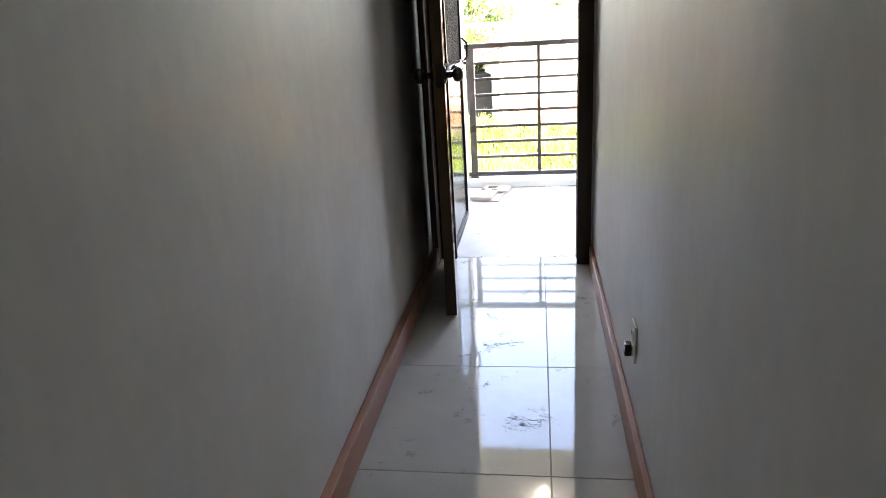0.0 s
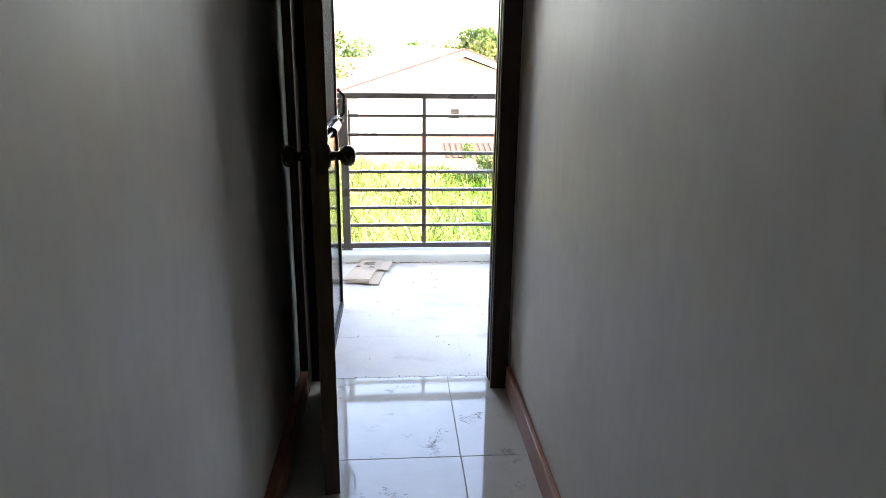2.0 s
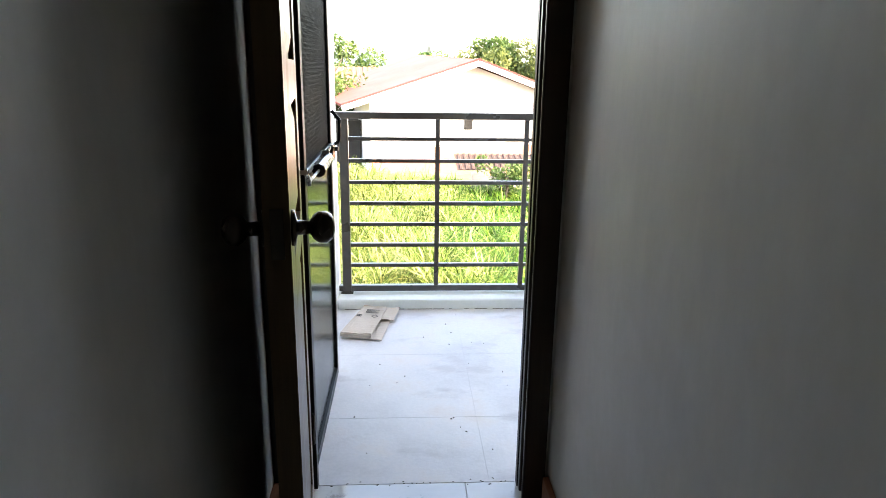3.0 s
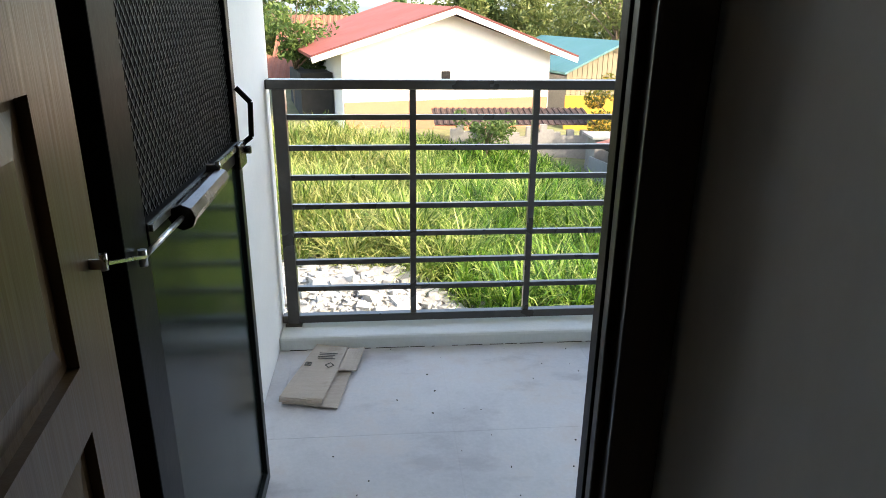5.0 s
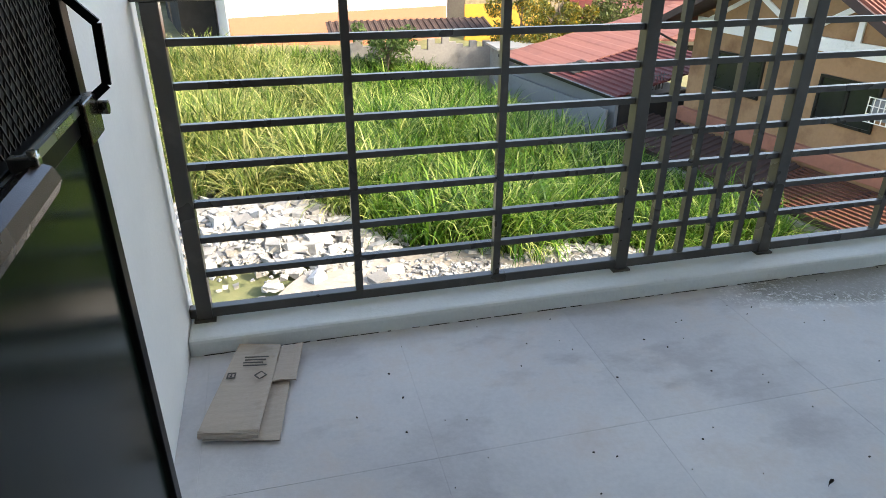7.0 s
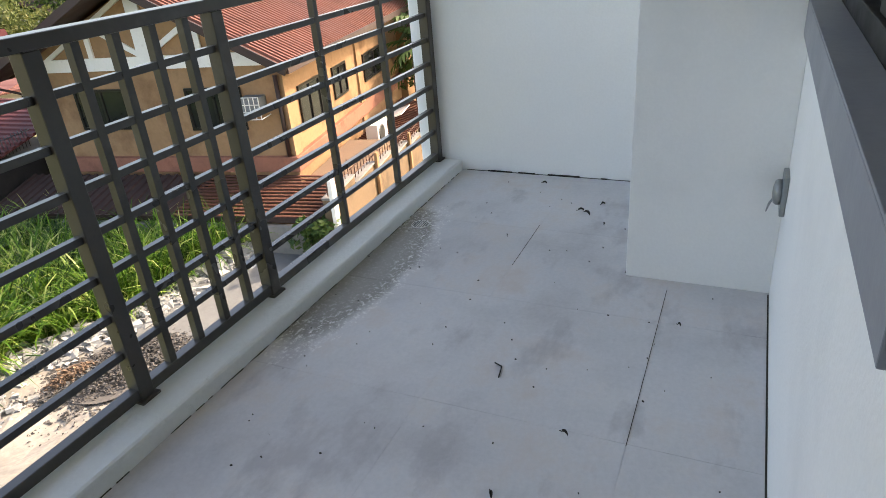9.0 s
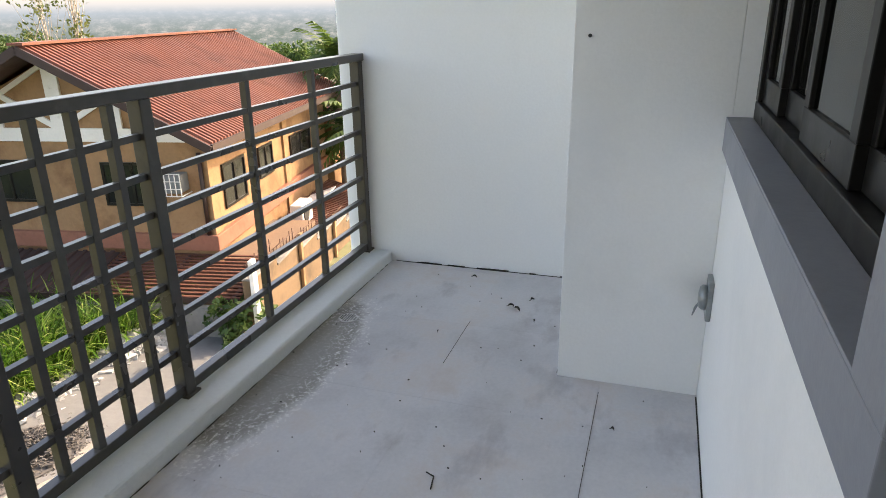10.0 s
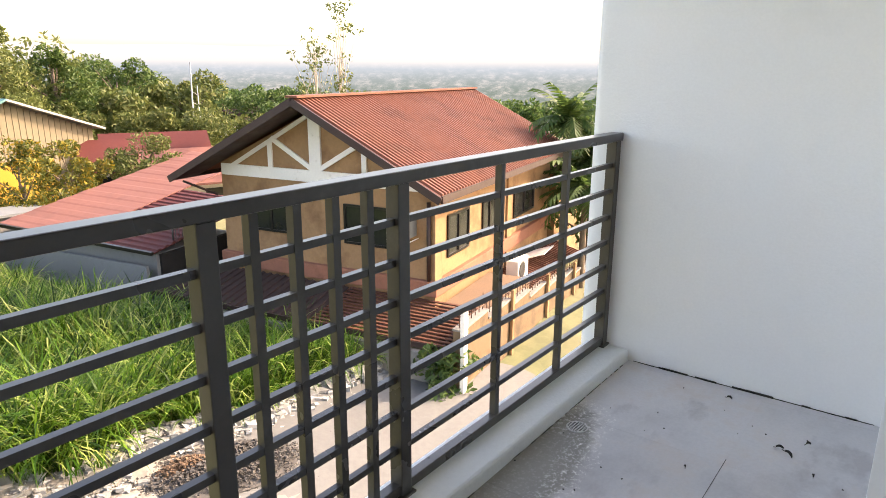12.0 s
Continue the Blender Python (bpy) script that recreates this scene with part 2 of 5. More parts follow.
def grass_mat():
    """Tall grass: straw yellow to deep green, in patches, blade by blade."""
    m, nt, p = node_mat("tall_grass")
    isl = nt.nodes.new("ShaderNodeNewGeometry").outputs["Random Per Island"]
    # Blade contrast is widened in colour to imitate shaded gaps and lit tips.
    green = ramp(nt, isl, [(0.0, (0.007, 0.028, 0.002)), (0.38, (0.036, 0.105, 0.007)), (0.76, (0.125, 0.235, 0.022)), (1.0, (0.40, 0.44, 0.15))])
    straw = ramp(nt, isl, [(0.0, (0.022, 0.055, 0.008)), (0.5, (0.14, 0.20, 0.034)), (1.0, (0.48, 0.45, 0.18))])
    f = noise_node(nt, 0.16, 3, 0.55)
    sep = nt.nodes.new("ShaderNodeSeparateXYZ")
    nt.links.new(nt.nodes.new("ShaderNodeNewGeometry").outputs["Position"], sep.inputs[0])
    mr = nt.nodes.new("ShaderNodeMapRange")
    mr.inputs["From Min"].default_value, mr.inputs["From Max"].default_value = -1.0, 6.5
    mr.inputs["To Min"].default_value, mr.inputs["To Max"].default_value = 0.17, -0.20
    nt.links.new(sep.outputs["X"], mr.inputs["Value"])
    ad = nt.nodes.new("ShaderNodeMath")
    nt.links.new(f, ad.inputs[0])
    nt.links.new(mr.outputs[0], ad.inputs[1])
    col = mix(nt, ramp(nt, ad.outputs[0], [(0.40, (0, 0, 0)), (0.66, (1, 1, 1))]), green, straw)
    nt.links.new(col, p.inputs["Base Color"])
    p.inputs["Roughness"].default_value = 0.5
    p.inputs["Specular IOR Level"].default_value = 0.2
    tr = nt.nodes.new("ShaderNodeBsdfTranslucent")
    nt.links.new(col, tr.inputs["Color"])
    ms = nt.nodes.new("ShaderNodeMixShader")
    ms.inputs[0].default_value = 0.3
    nt.links.new(p.outputs[0], ms.inputs[1])
    nt.links.new(tr.outputs[0], ms.inputs[2])
    nt.links.new(ms.outputs[0], nt.nodes["Material Output"].inputs["Surface"])
    return m


M["grass"] = grass_mat()


def tile_gloss():
    """Polished cream porcelain with faint clouding and scuffs."""
    m, nt, b = node_mat("polished_tile")
    f = noise_node(nt, 2.5, 6, 0.65)
    rnd = nt.nodes.new("ShaderNodeObjectInfo").outputs["Random"]
    col = ramp(nt, f, [(0.3, (0.44, 0.43, 0.395)), (0.7, (0.55, 0.54, 0.50))])
    col = mix(nt, 1.0, col, ramp(nt, rnd, [(0, (0.95,) * 3), (1, (1,) * 3)]), "MULTIPLY")
    s = noise_node(nt, 7.0, 8, 0.75)
    smear = ramp(nt, s, [(0.59, (0, 0, 0)), (0.66, (1, 1, 1))])
    col = mix(nt, smear, col, (0.30, 0.29, 0.265))
    nt.links.new(col, b.inputs["Base Color"])
    nt.links.new(mix(nt, smear, (0.045,) * 3, (0.22,) * 3), b.inputs["Roughness"])
    b.inputs["IOR"].default_value = 1.55
    return m


def tile_grey():
    """Matt grey outdoor tile: cloudy, dusty, with a crusted tide mark near the drain."""
    m, nt, b = node_mat("grey_balcony_tile")
    f1 = noise_node(nt, 1.6, 6, 0.6)
    f2 = noise_node(nt, 70, 3, 0.6)
    rnd = nt.nodes.new("ShaderNodeObjectInfo").outputs["Random"]
    col = ramp(nt, f1, [(0.34, (0.43, 0.415, 0.42)), (0.48, (0.57, 0.56, 0.565)), (0.66, (0.71, 0.69, 0.685))])
    col = mix(nt, 0.25, col, ramp(nt, f2, [(0.3, (0.46, 0.46, 0.47)), (0.7, (0.66, 0.65, 0.65))]))
    col = mix(nt, 1.0, col, ramp(nt, rnd, [(0, (0.95,) * 3), (1, (1,) * 3)]), "MULTIPLY")
    dust = noise_node(nt, 3.2, 8, 0.7)
    col = mix(nt, ramp(nt, dust, [(0.50, (0, 0, 0)), (0.68, (0.75,) * 3)]), col, (0.54, 0.475, 0.435))
    stain = noise_node(nt, 2.1, 7, 0.62, (1.0, 1.7, 1.0))
    col = mix(nt, ramp(nt, stain, [(0.55, (0, 0, 0)), (0.64, (0.6,) * 3)]), col, (0.37, 0.35, 0.355))
    # wet, crusted patch along the kerb before the drain
    pos = nt.nodes.new("ShaderNodeNewGeometry").outputs["Position"]
    sub = nt.nodes.new("ShaderNodeVectorMath")
    sub.operation = "SUBTRACT"
    sub.inputs[1].default_value = (2.58, 1.60, 0)
    nt.links.new(pos, sub.inputs[0])
    mul = nt.nodes.new("ShaderNodeVectorMath")
    mul.operation = "MULTIPLY"
    mul.inputs[1].default_value = (1.45, 4.6, 0)
    nt.links.new(sub.outputs[0], mul.inputs[0])
    ln = nt.nodes.new("ShaderNodeVectorMath")
    ln.operation = "LENGTH"
    nt.links.new(mul.outputs[0], ln.inputs[0])
    ed = nt.nodes.new("ShaderNodeMath")
    ed.operation = "MULTIPLY_ADD"
    ed.inputs[1].default_value, ed.inputs[2].default_value = 0.55, -0.27
    nt.links.new(noise_node(nt, 5, 5, 0.6), ed.inputs[0])
    ad = nt.nodes.new("ShaderNodeMath")
    nt.links.new(ln.outputs["Value"], ad.inputs[0])
    nt.links.new(ed.outputs[0], ad.inputs[1])
    wet = ramp(nt, ad.outputs[0], [(0.74, (1, 1, 1)), (0.90, (0, 0, 0))])
    col = mix(nt, wet, col, (0.25, 0.235, 0.21))
    fleck = ramp(nt, noise_node(nt, 55, 6, 0.8), [(0.52, (0, 0, 0)), (0.60, (0.9,) * 3)])
    zone = ramp(nt, ad.outputs[0], [(0.40, (0.15,) * 3), (0.72, (1, 1, 1)), (1.05, (0.7,) * 3), (1.2, (0, 0, 0))])
    col = mix(nt, mix(nt, 1.0, fleck, zone, "MULTIPLY"), col, (0.80, 0.79, 0.76))
    nt.links.new(col, b.inputs["Base Color"])
    nt.links.new(ramp(nt, f1, [(0.3, (0.5,) * 3), (0.7, (0.7,) * 3)]), b.inputs["Roughness"])
    bp = nt.nodes.new("ShaderNodeBump")
    bp.inputs["Strength"].default_value, bp.inputs["Distance"].default_value = 0.1, 0.005
    nt.links.new(f2, bp.inputs["Height"])
    nt.links.new(bp.outputs[0], b.inputs["Normal"])
    return m


def ground_mat():
    m, nt, b = node_mat("bare_ground")
    f1 = noise_node(nt, 0.12, 6, 0.6)
    f2 = noise_node(nt, 2.0, 5, 0.7)
    col = ramp(nt, f1, [(0.35, (0.085, 0.105, 0.04)), (0.55, (0.13, 0.13, 0.06)), (0.7, (0.20, 0.17, 0.10))])
    col = mix(nt, 0.4, col, ramp(nt, f2, [(0.35, (0.05, 0.07, 0.025)), (0.7, (0.19, 0.18, 0.09))]))
    nt.links.new(col, b.inputs["Base Color"])
    b.inputs["Roughness"].default_value = 0.95
    return m


def glass_mat():
    m, nt, b = node_mat("window_glass")
    b.inputs["Base Color"].default_value = (0.17, 0.18, 0.18, 1)
    b.inputs["Roughness"].default_value = 0.02
    b.inputs["Transmission Weight"].default_value = 1.0
    b.inputs["IOR"].default_value = 1.45
    return m


def glow_mat(name, color, strength):
    m, nt, b = node_mat(name)
    b.inputs["Emission Color"].default_value = (*color, 1)
    b.inputs["Emission Strength"].default_value = strength
    return m


def haze_glow_mat():
    """Glowing far hills and town, the haze painted in, paling towards the skyline."""
    m, nt, b = node_mat("glowing_haze_paint")
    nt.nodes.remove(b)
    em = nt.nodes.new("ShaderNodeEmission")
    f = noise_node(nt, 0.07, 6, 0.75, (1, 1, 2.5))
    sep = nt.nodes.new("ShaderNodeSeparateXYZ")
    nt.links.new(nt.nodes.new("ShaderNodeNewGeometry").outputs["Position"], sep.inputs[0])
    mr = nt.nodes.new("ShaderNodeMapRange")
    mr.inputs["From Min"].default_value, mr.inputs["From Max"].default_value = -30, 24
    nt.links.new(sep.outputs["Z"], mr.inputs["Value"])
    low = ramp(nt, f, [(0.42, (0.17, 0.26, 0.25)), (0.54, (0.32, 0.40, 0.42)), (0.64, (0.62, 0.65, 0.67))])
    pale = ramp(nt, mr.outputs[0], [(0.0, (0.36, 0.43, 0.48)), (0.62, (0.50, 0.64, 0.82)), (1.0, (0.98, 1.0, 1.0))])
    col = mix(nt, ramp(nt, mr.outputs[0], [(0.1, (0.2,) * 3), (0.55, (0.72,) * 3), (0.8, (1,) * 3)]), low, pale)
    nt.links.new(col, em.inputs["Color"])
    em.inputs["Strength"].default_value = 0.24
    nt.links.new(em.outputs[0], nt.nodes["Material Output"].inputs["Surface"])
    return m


M["scuff"] = surface("dried_mud", (0.27, 0.26, 0.235), 0.8, 0.2, 8, 60, 0.0)
M["tile_gloss"], M["tile_grey"], M["ground"], M["glass"] = tile_gloss(), tile_grey(), ground_mat(), glass_mat()
M["lamp_glow"] = glow_mat("lit_lamp", (1.0, 0.95, 0.85), 30.0)
M["haze"] = haze_glow_mat()
M["grey_grout"] = surface("grey_grout", (0.24, 0.235, 0.245), 0.85, 0.12, 1.5, 60, 0.1, dirt=(0.03, 0.03, 0.03), dirt_at=(0.52, 0.60), dirt_scale=1.1)
M["glass_dark"] = surface("dark_tinted_glass", (0.018, 0.018, 0.018), 0.08, 0.2, 2, 10, 0.0, rough_vary=0.03)


# ---- building helpers ----
def box(bm, x0, x1, y0, y1, z0, z1, bevel=0.0):
    vs = [bm.verts.new((x, y, z)) for x in (x0, x1) for y in (y0, y1) for z in (z0, z1)]
    fs = [bm.faces.new([vs[i] for i in q]) for q in ((0, 1, 3, 2), (4, 6, 7, 5), (0, 4, 5, 1), (2, 3, 7, 6), (0, 2, 6, 4), (1, 5, 7, 3))]
    if bevel:
        es = list({e for f in fs for e in f.edges})
        bmesh.ops.bevel(bm, geom=es, offset=bevel, segments=2, affect="EDGES", profile=0.5)
    return bm


def boxes(*specs, bevel=0.0):
    bm = bmesh.new()
    for s in specs:
        box(bm, *s, bevel=bevel)
    return bm


def tube(bm, a, b, r0, r1=None, n=10, caps=True):
    """A tapered round bar from a to b."""
    a, b = Vector(a), Vector(b)
    r1 = r0 if r1 is None else r1
    q = (b - a).to_track_quat("Z", "Y")
    rings = []
    for p, r in ((a, r0), (b, r1)):
        rings.append([bm.verts.new(p + q @ Vector((r * math.cos(2 * math.pi * i / n), r * math.sin(2 * math.pi * i / n), 0))) for i in range(n)])
    for i in range(n):
        f = bm.faces.new((rings[0][i], rings[0][(i + 1) % n], rings[1][(i + 1) % n], rings[1][i]))
        f.smooth = True
    if caps:
        bm.faces.new(rings[0][::-1])
        bm.faces.new(rings[1])
    return bm


def lathe(bm, base, axis, profile, n=20):
    """A round body: profile of (distance along the axis, radius)."""
    q = Vector(axis).to_track_quat("Z", "Y")
    rings = [[bm.verts.new(Vector(base) + q @ Vector((r * math.cos(2 * math.pi * i / n), r * math.sin(2 * math.pi * i / n), h))) for i in range(n)] for h, r in profile]
    for a, b in zip(rings, rings[1:]):
        for i in range(n):
            bm.faces.new((a[i], a[(i + 1) % n], b[(i + 1) % n], b[i])).smooth = True
    bm.faces.new(rings[0][::-1])
    bm.faces.new(rings[-1])
    return bm


def bar(bm, a, b, w, h, up=(0, 0, 1)):
    """A straight bar of rectangular section from a to b; h along up."""
    a, b, up = Vector(a), Vector(b), Vector(up)
    d = (b - a).normalized()
    s = d.cross(up).normalized() * (w / 2)
    t = s.cross(d).normalized() * (h / 2)
    va = [bm.verts.new(a + i * s + j * t) for i, j in ((-1, -1), (1, -1), (1, 1), (-1, 1))]
    vb = [bm.verts.new(b + i * s + j * t) for i, j in ((-1, -1), (1, -1), (1, 1), (-1, 1))]
    bm.faces.new(va[::-1])
    bm.faces.new(vb)
    for i in range(4):
        bm.faces.new((va[i], va[(i + 1) % 4], vb[(i + 1) % 4], vb[i]))
    return bm


def to_mesh(name, bm):
    bmesh.ops.recalc_face_normals(bm, faces=bm.faces)
    me = bpy.data.meshes.new(name)
    bm.to_mesh(me)
    bm.free()
    return me


def part(name, bm, material, parent, label=""):
    me = to_mesh(name, bm)
    me.materials.append(M[material])
    ob = new(name, me)
    if parent:
        ob.parent = parent
    return tagged(ob, label)


def thing(name, bm, material, label, category, group="", kind=""):
    return tagged(part(name, bm, material, None), label, category, group, kind)


def holder(name, at, label, category, group="", kind=""):
    """An empty at a thing's base; its parts are built in its own coordinates."""
    ob = new(name)
    ob.matrix_world = at
    return tagged(ob, label, category, group, kind)


def structure(name, bm, material, label, category):
    return thing(name, bm, material, label, category, kind="structure")


def raw_mesh(name, verts, faces, material):
    me = bpy.data.meshes.new(name)
    me.from_pydata(verts, [], faces)
    me.materials.append(M[material])
    return new(name, me)


def quads_mesh(name, v, material):
    """v: an array (n, 4, 3) of loose quads."""
    n = len(v)
    me = bpy.data.meshes.new(name)
    me.vertices.add(4 * n)
    me.vertices.foreach_set("co", np.asarray(v, dtype=np.float32).ravel())
    me.loops.add(4 * n)
    me.loops.foreach_set("vertex_index", np.arange(4 * n, dtype=np.int32))
    me.polygons.add(n)
    me.polygons.foreach_set("loop_start", np.arange(0, 4 * n, 4, dtype=np.int32))
    me.update(calc_edges=True)
    me.validate()
    me.materials.append(M[material])
    return new(name, me)


def ground_z(x, y):
    """Height of the hillside: rising ahead, falling to the valley at the side."""
    p = -5.41 - 0.055 * x + 0.108 * np.minimum(y, 42) - 0.03 * np.maximum(0, x - 26) - np.interp(y, (8, 20, 28, 42), (0.0, 0.9, 1.28, 1.9))
    return np.clip(p, -60, 1.0)


# ---- corridor ----
XL, XR, CEIL = 0.042, 0.882, 2.6       # corridor walls and ceiling
YW = 0.13                            # outer face of the house wall
YI = -0.06                           # its inner face
structure("wall_left", boxes((XL - 0.15, XL, -5.2, YI, -0.05, CEIL)), "paint", "off-white painted corridor wall beside the open door", "wall")
structure("wall_right", boxes((XR, XR + 0.15, -5.2, YI, -0.05, CEIL)), "paint", "off-white painted corridor wall with an outlet near the floor", "wall")
structure("wall_back", boxes((XL - 0.15, XR + 0.15, -5.35, -5.2, -0.05, CEIL)), "paint", "plain off-white wall closing the corridor", "wall")
structure("ceiling_corridor", boxes((XL - 0.15, XR + 0.15, -5.35, YI, CEIL, CEIL + 0.12)), "ceiling", "plain white corridor ceiling", "ceiling")
structure("baseboard_left", boxes((XL, XL + 0.030, -5.2, -0.85, 0, 0.10), bevel=0.004), "base", "reddish-brown wooden baseboard along the corridor wall", "baseboard")
structure("baseboard_behind_door", boxes((XL, XL + 0.030, -0.849, YI - 0.03, 0, 0.10), bevel=0.004), "base", "reddish-brown wooden baseboard behind the open door", "baseboard")
structure("baseboard_right", boxes((XR - 0.020, XR, -5.2, YI - 0.028, 0, 0.10), bevel=0.004), "base", "reddish-brown wooden baseboard along the corridor wall", "baseboard")

# house wall with door and window openings; window reveal runs up to the pier
DX0, DX1, DTOP = 0.040, 0.845, 2.12
WX0, WX1, WZ0, WZ1 = 1.235, 2.775, 0.95, 2.15
for name, spec in (("left", (-0.15, DX0, YI, YW, -0.2, 2.57)), ("door_head", (DX0, DX1, YI, YW, DTOP, 2.57)), ("door_side", (DX1, 0.93, YI, 0.036, -0.2, 2.57)),
                   ("door_lintel", (DX1, 0.93, 0.036, YW, DTOP, 2.57)), ("middle", (0.93, WX0, YI, YW, -0.2, 2.57)), ("window_breast", (WX0, WX1, YI, YW, -0.2, WZ0)),
                   ("window_head", (WX0, WX1, YI, YW, WZ1, 2.57)), ("right", (WX1, 3.9, YI, YW, -0.2, 2.57))):
    structure("wall_house_" + name, boxes(spec), "white_wall", "white painted house wall round the door and window", "wall")
structure("wall_end", boxes((3.725, 3.90, YW, 1.875, -0.2, 2.57)), "white_wall", "white painted wall closing the balcony's end", "wall")
structure("wall_outer_pier", boxes((3.902, 4.12, 1.70, 1.975, -5.6, 2.57)), "white_wall", "white outer pier beyond the balcony's end wall", "wall")
structure("wall_pier", boxes((2.775, 3.725, YW, 0.61, -0.05, 2.57), bevel=0.003), "white_wall", "white boxed pier in the balcony corner", "wall")
structure("wall_left_balcony", boxes((-0.15, 0.06, YW, 1.86, -0.2, 2.57)), "white_wall", "white painted side wall of the balcony", "wall")
structure("ceiling_balcony", boxes((-0.15, 3.90, YI, 1.90, 2.57, 2.75)), "ceiling", "plain white slab above the balcony", "ceiling")
structure("wall_below", boxes((-0.15, 3.90, -0.2, 1.60, -6.2, -0.2)), "white_wall", "white painted storey below the balcony", "wall")
# Unseen building body and roof, added and sized for the shadow they cast.
structure("wall_unseen_block", boxes((-6.0, -0.2, -9.0, 1.2, -6.5, 3.4), (-0.199, 4.13, -9.0, -5.6, -6.5, 3.4)), "white_wall", "unseen plain white building block added around the balcony to block the sun", "wall")
structure("roof_unseen_block", boxes((-6.3, 4.3, -9.3, 1.5, 3.4, 3.6)), "concrete", "unseen plain concrete roof slab added over the building to block the sun", "roof")
# dark room behind the window
structure("wall_room", boxes((1.02, 1.05, -3.0, YI, -0.1, CEIL), (3.9, 3.95, -3.0, YI, -0.1, CEIL), (1.02, 3.95, -3.05, -3.0, -0.1, CEIL),
                             (1.02, 3.95, -3.05, YI, -0.15, -0.1), (1.02, 3.95, -3.05, YI, CEIL, CEIL + 0.05)), "paint", "plain walls of the unlit room behind the window", "wall")

# kerb under the railing, and slab under the tiles
bm = boxes((0.06, 3.725, 1.645, 1.86, -0.05, 0.056), bevel=0.012)
structure("kerb", bm, "kerb", "white painted kerb under the railing, grubby at the edges", "kerb")
structure("slab_edge", boxes((-0.15, 3.90, 1.60, 1.865, -0.3, -0.052)), "kerb", "white painted edge of the balcony slab", "slab")

# ---- door frame ----
frame_bm = boxes((DX0, 0.074, YI - 0.028, 0.012, 0, DTOP - 0.04), bevel=0.003)
door_frame = structure("door_frame", frame_bm, "dark_wood", "dark stained wooden door frame at the balcony doorway", "door frame")
part("jamb", boxes((0.815, DX1, YI - 0.015, -0.020, 0, DTOP - 0.04), (0.803, DX1, -0.020, 0.004, 0, DTOP - 0.04), bevel=0.003), "dark_wood", door_frame)
part("head", boxes((DX0, DX1, YI - 0.015, 0.012, DTOP - 0.04, DTOP), bevel=0.003), "dark_wood", door_frame)
part("screen_jamb", boxes((0.800, DX1, 0.006, 0.036, 0, DTOP - 0.04), bevel=0.002), "screen_paint", door_frame, "black steel jamb for the screen door")
part("screen_jamb", boxes((DX0, 0.158, 0.014, 0.046, 0, DTOP - 0.04), bevel=0.002), "screen_paint", door_frame, "black steel jamb for the screen door")
part("casing", boxes((0.80, 0.870, YI - 0.027, YI - 0.016, 0, DTOP + 0.03), bevel=0.003), "dark_wood", door_frame)
part("strike_plate", boxes((0.8138, 0.8148, -0.050, -0.046, 1.010, 1.030), (0.8138, 0.8148, -0.050, -0.046, 1.055, 1.075)), "steel", door_frame, "worn bright strike plate")

# ---- wooden door, open against the corridor wall ----
LEAF_W, LEAF_H, LEAF_T = 0.685, 2.05, 0.045
hinge_at, free_at = Vector((0.158, -0.062, 0.008)), Vector((0.244, -0.742, 0.008))
leaf_ang = math.degrees(math.atan2(free_at.y - hinge_at.y, free_at.x - hinge_at.x))
door = holder("wooden_door", pose(hinge_at.x, hinge_at.y, 0.008, 0, 0, leaf_ang), "dark stained panelled wooden door standing open by the corridor wall", "door")
PANELS = ((0.15, 0.872), (0.950, 1.232), (1.320, 1.93))


def door_leaf():
    """Stiles and rails round sunken, fielded panels. Length along x; the room's face at y = 0, the wall's at y = -T."""
    bm = bmesh.new()
    s, t = 0.125, LEAF_T
    box(bm, 0, s, -t, 0, 0, LEAF_H)
    box(bm, LEAF_W - s, LEAF_W, -t, 0, 0, LEAF_H)
    zs = [0.0] + [z for p in PANELS for z in p] + [LEAF_H]
    for z0, z1 in zip(zs[::2], zs[1::2]):
        box(bm, s, LEAF_W - s, -t, 0, z0, z1)
    return bm


part("leaf_frame", door_leaf(), "door_face", door)
for z0, z1 in PANELS:
    bm = bmesh.new()
    s = 0.125
    box(bm, s, LEAF_W - s, -0.028, -0.012, z0, z1)
    for face in (1, -1):
        y0, y1 = (-0.012, -0.003) if face == 1 else (-0.028, -0.037)
        a, b = 0.012, 0.05
        o = [(s + a, z0 + a), (LEAF_W - s - a, z0 + a), (LEAF_W - s - a, z1 - a), (s + a, z1 - a)]
        i = [(s + b, z0 + b), (LEAF_W - s - b, z0 + b), (LEAF_W - s - b, z1 - b), (s + b, z1 - b)]
        vo = [bm.verts.new((x, y0, z)) for x, z in o]
        vi = [bm.verts.new((x, y1, z)) for x, z in i]
        for k in range(4):
            bm.faces.new((vo[k], vo[(k + 1) % 4], vi[(k + 1) % 4], vi[k]))
        bm.faces.new(vi)
    part("panel", bm, "door_face", door)
lock = part("lock", boxes((LEAF_W - 0.001, LEAF_W + 0.002, -0.034, -0.011, 0.985, 1.075), bevel=0.0005), "bronze", door, "dark bronze latch plate with two round knobs")
KNOB = [(0, 0.033), (0.006, 0.033), (0.010, 0.014), (0.032, 0.012), (0.038, 0.022), (0.048, 0.029), (0.062, 0.029), (0.072, 0.022), (0.076, 0.010)]
bm = bmesh.new()
lathe(bm, (LEAF_W - 0.055, 0, 1.028), (0, 1, 0), KNOB)
part("knob", bm, "bronze", lock, "round dark bronze door knob")
bm = bmesh.new()
lathe(bm, (LEAF_W - 0.055, -LEAF_T, 1.028), (0, -1, 0), KNOB)
part("knob", bm, "bronze", lock, "round dark bronze door knob")
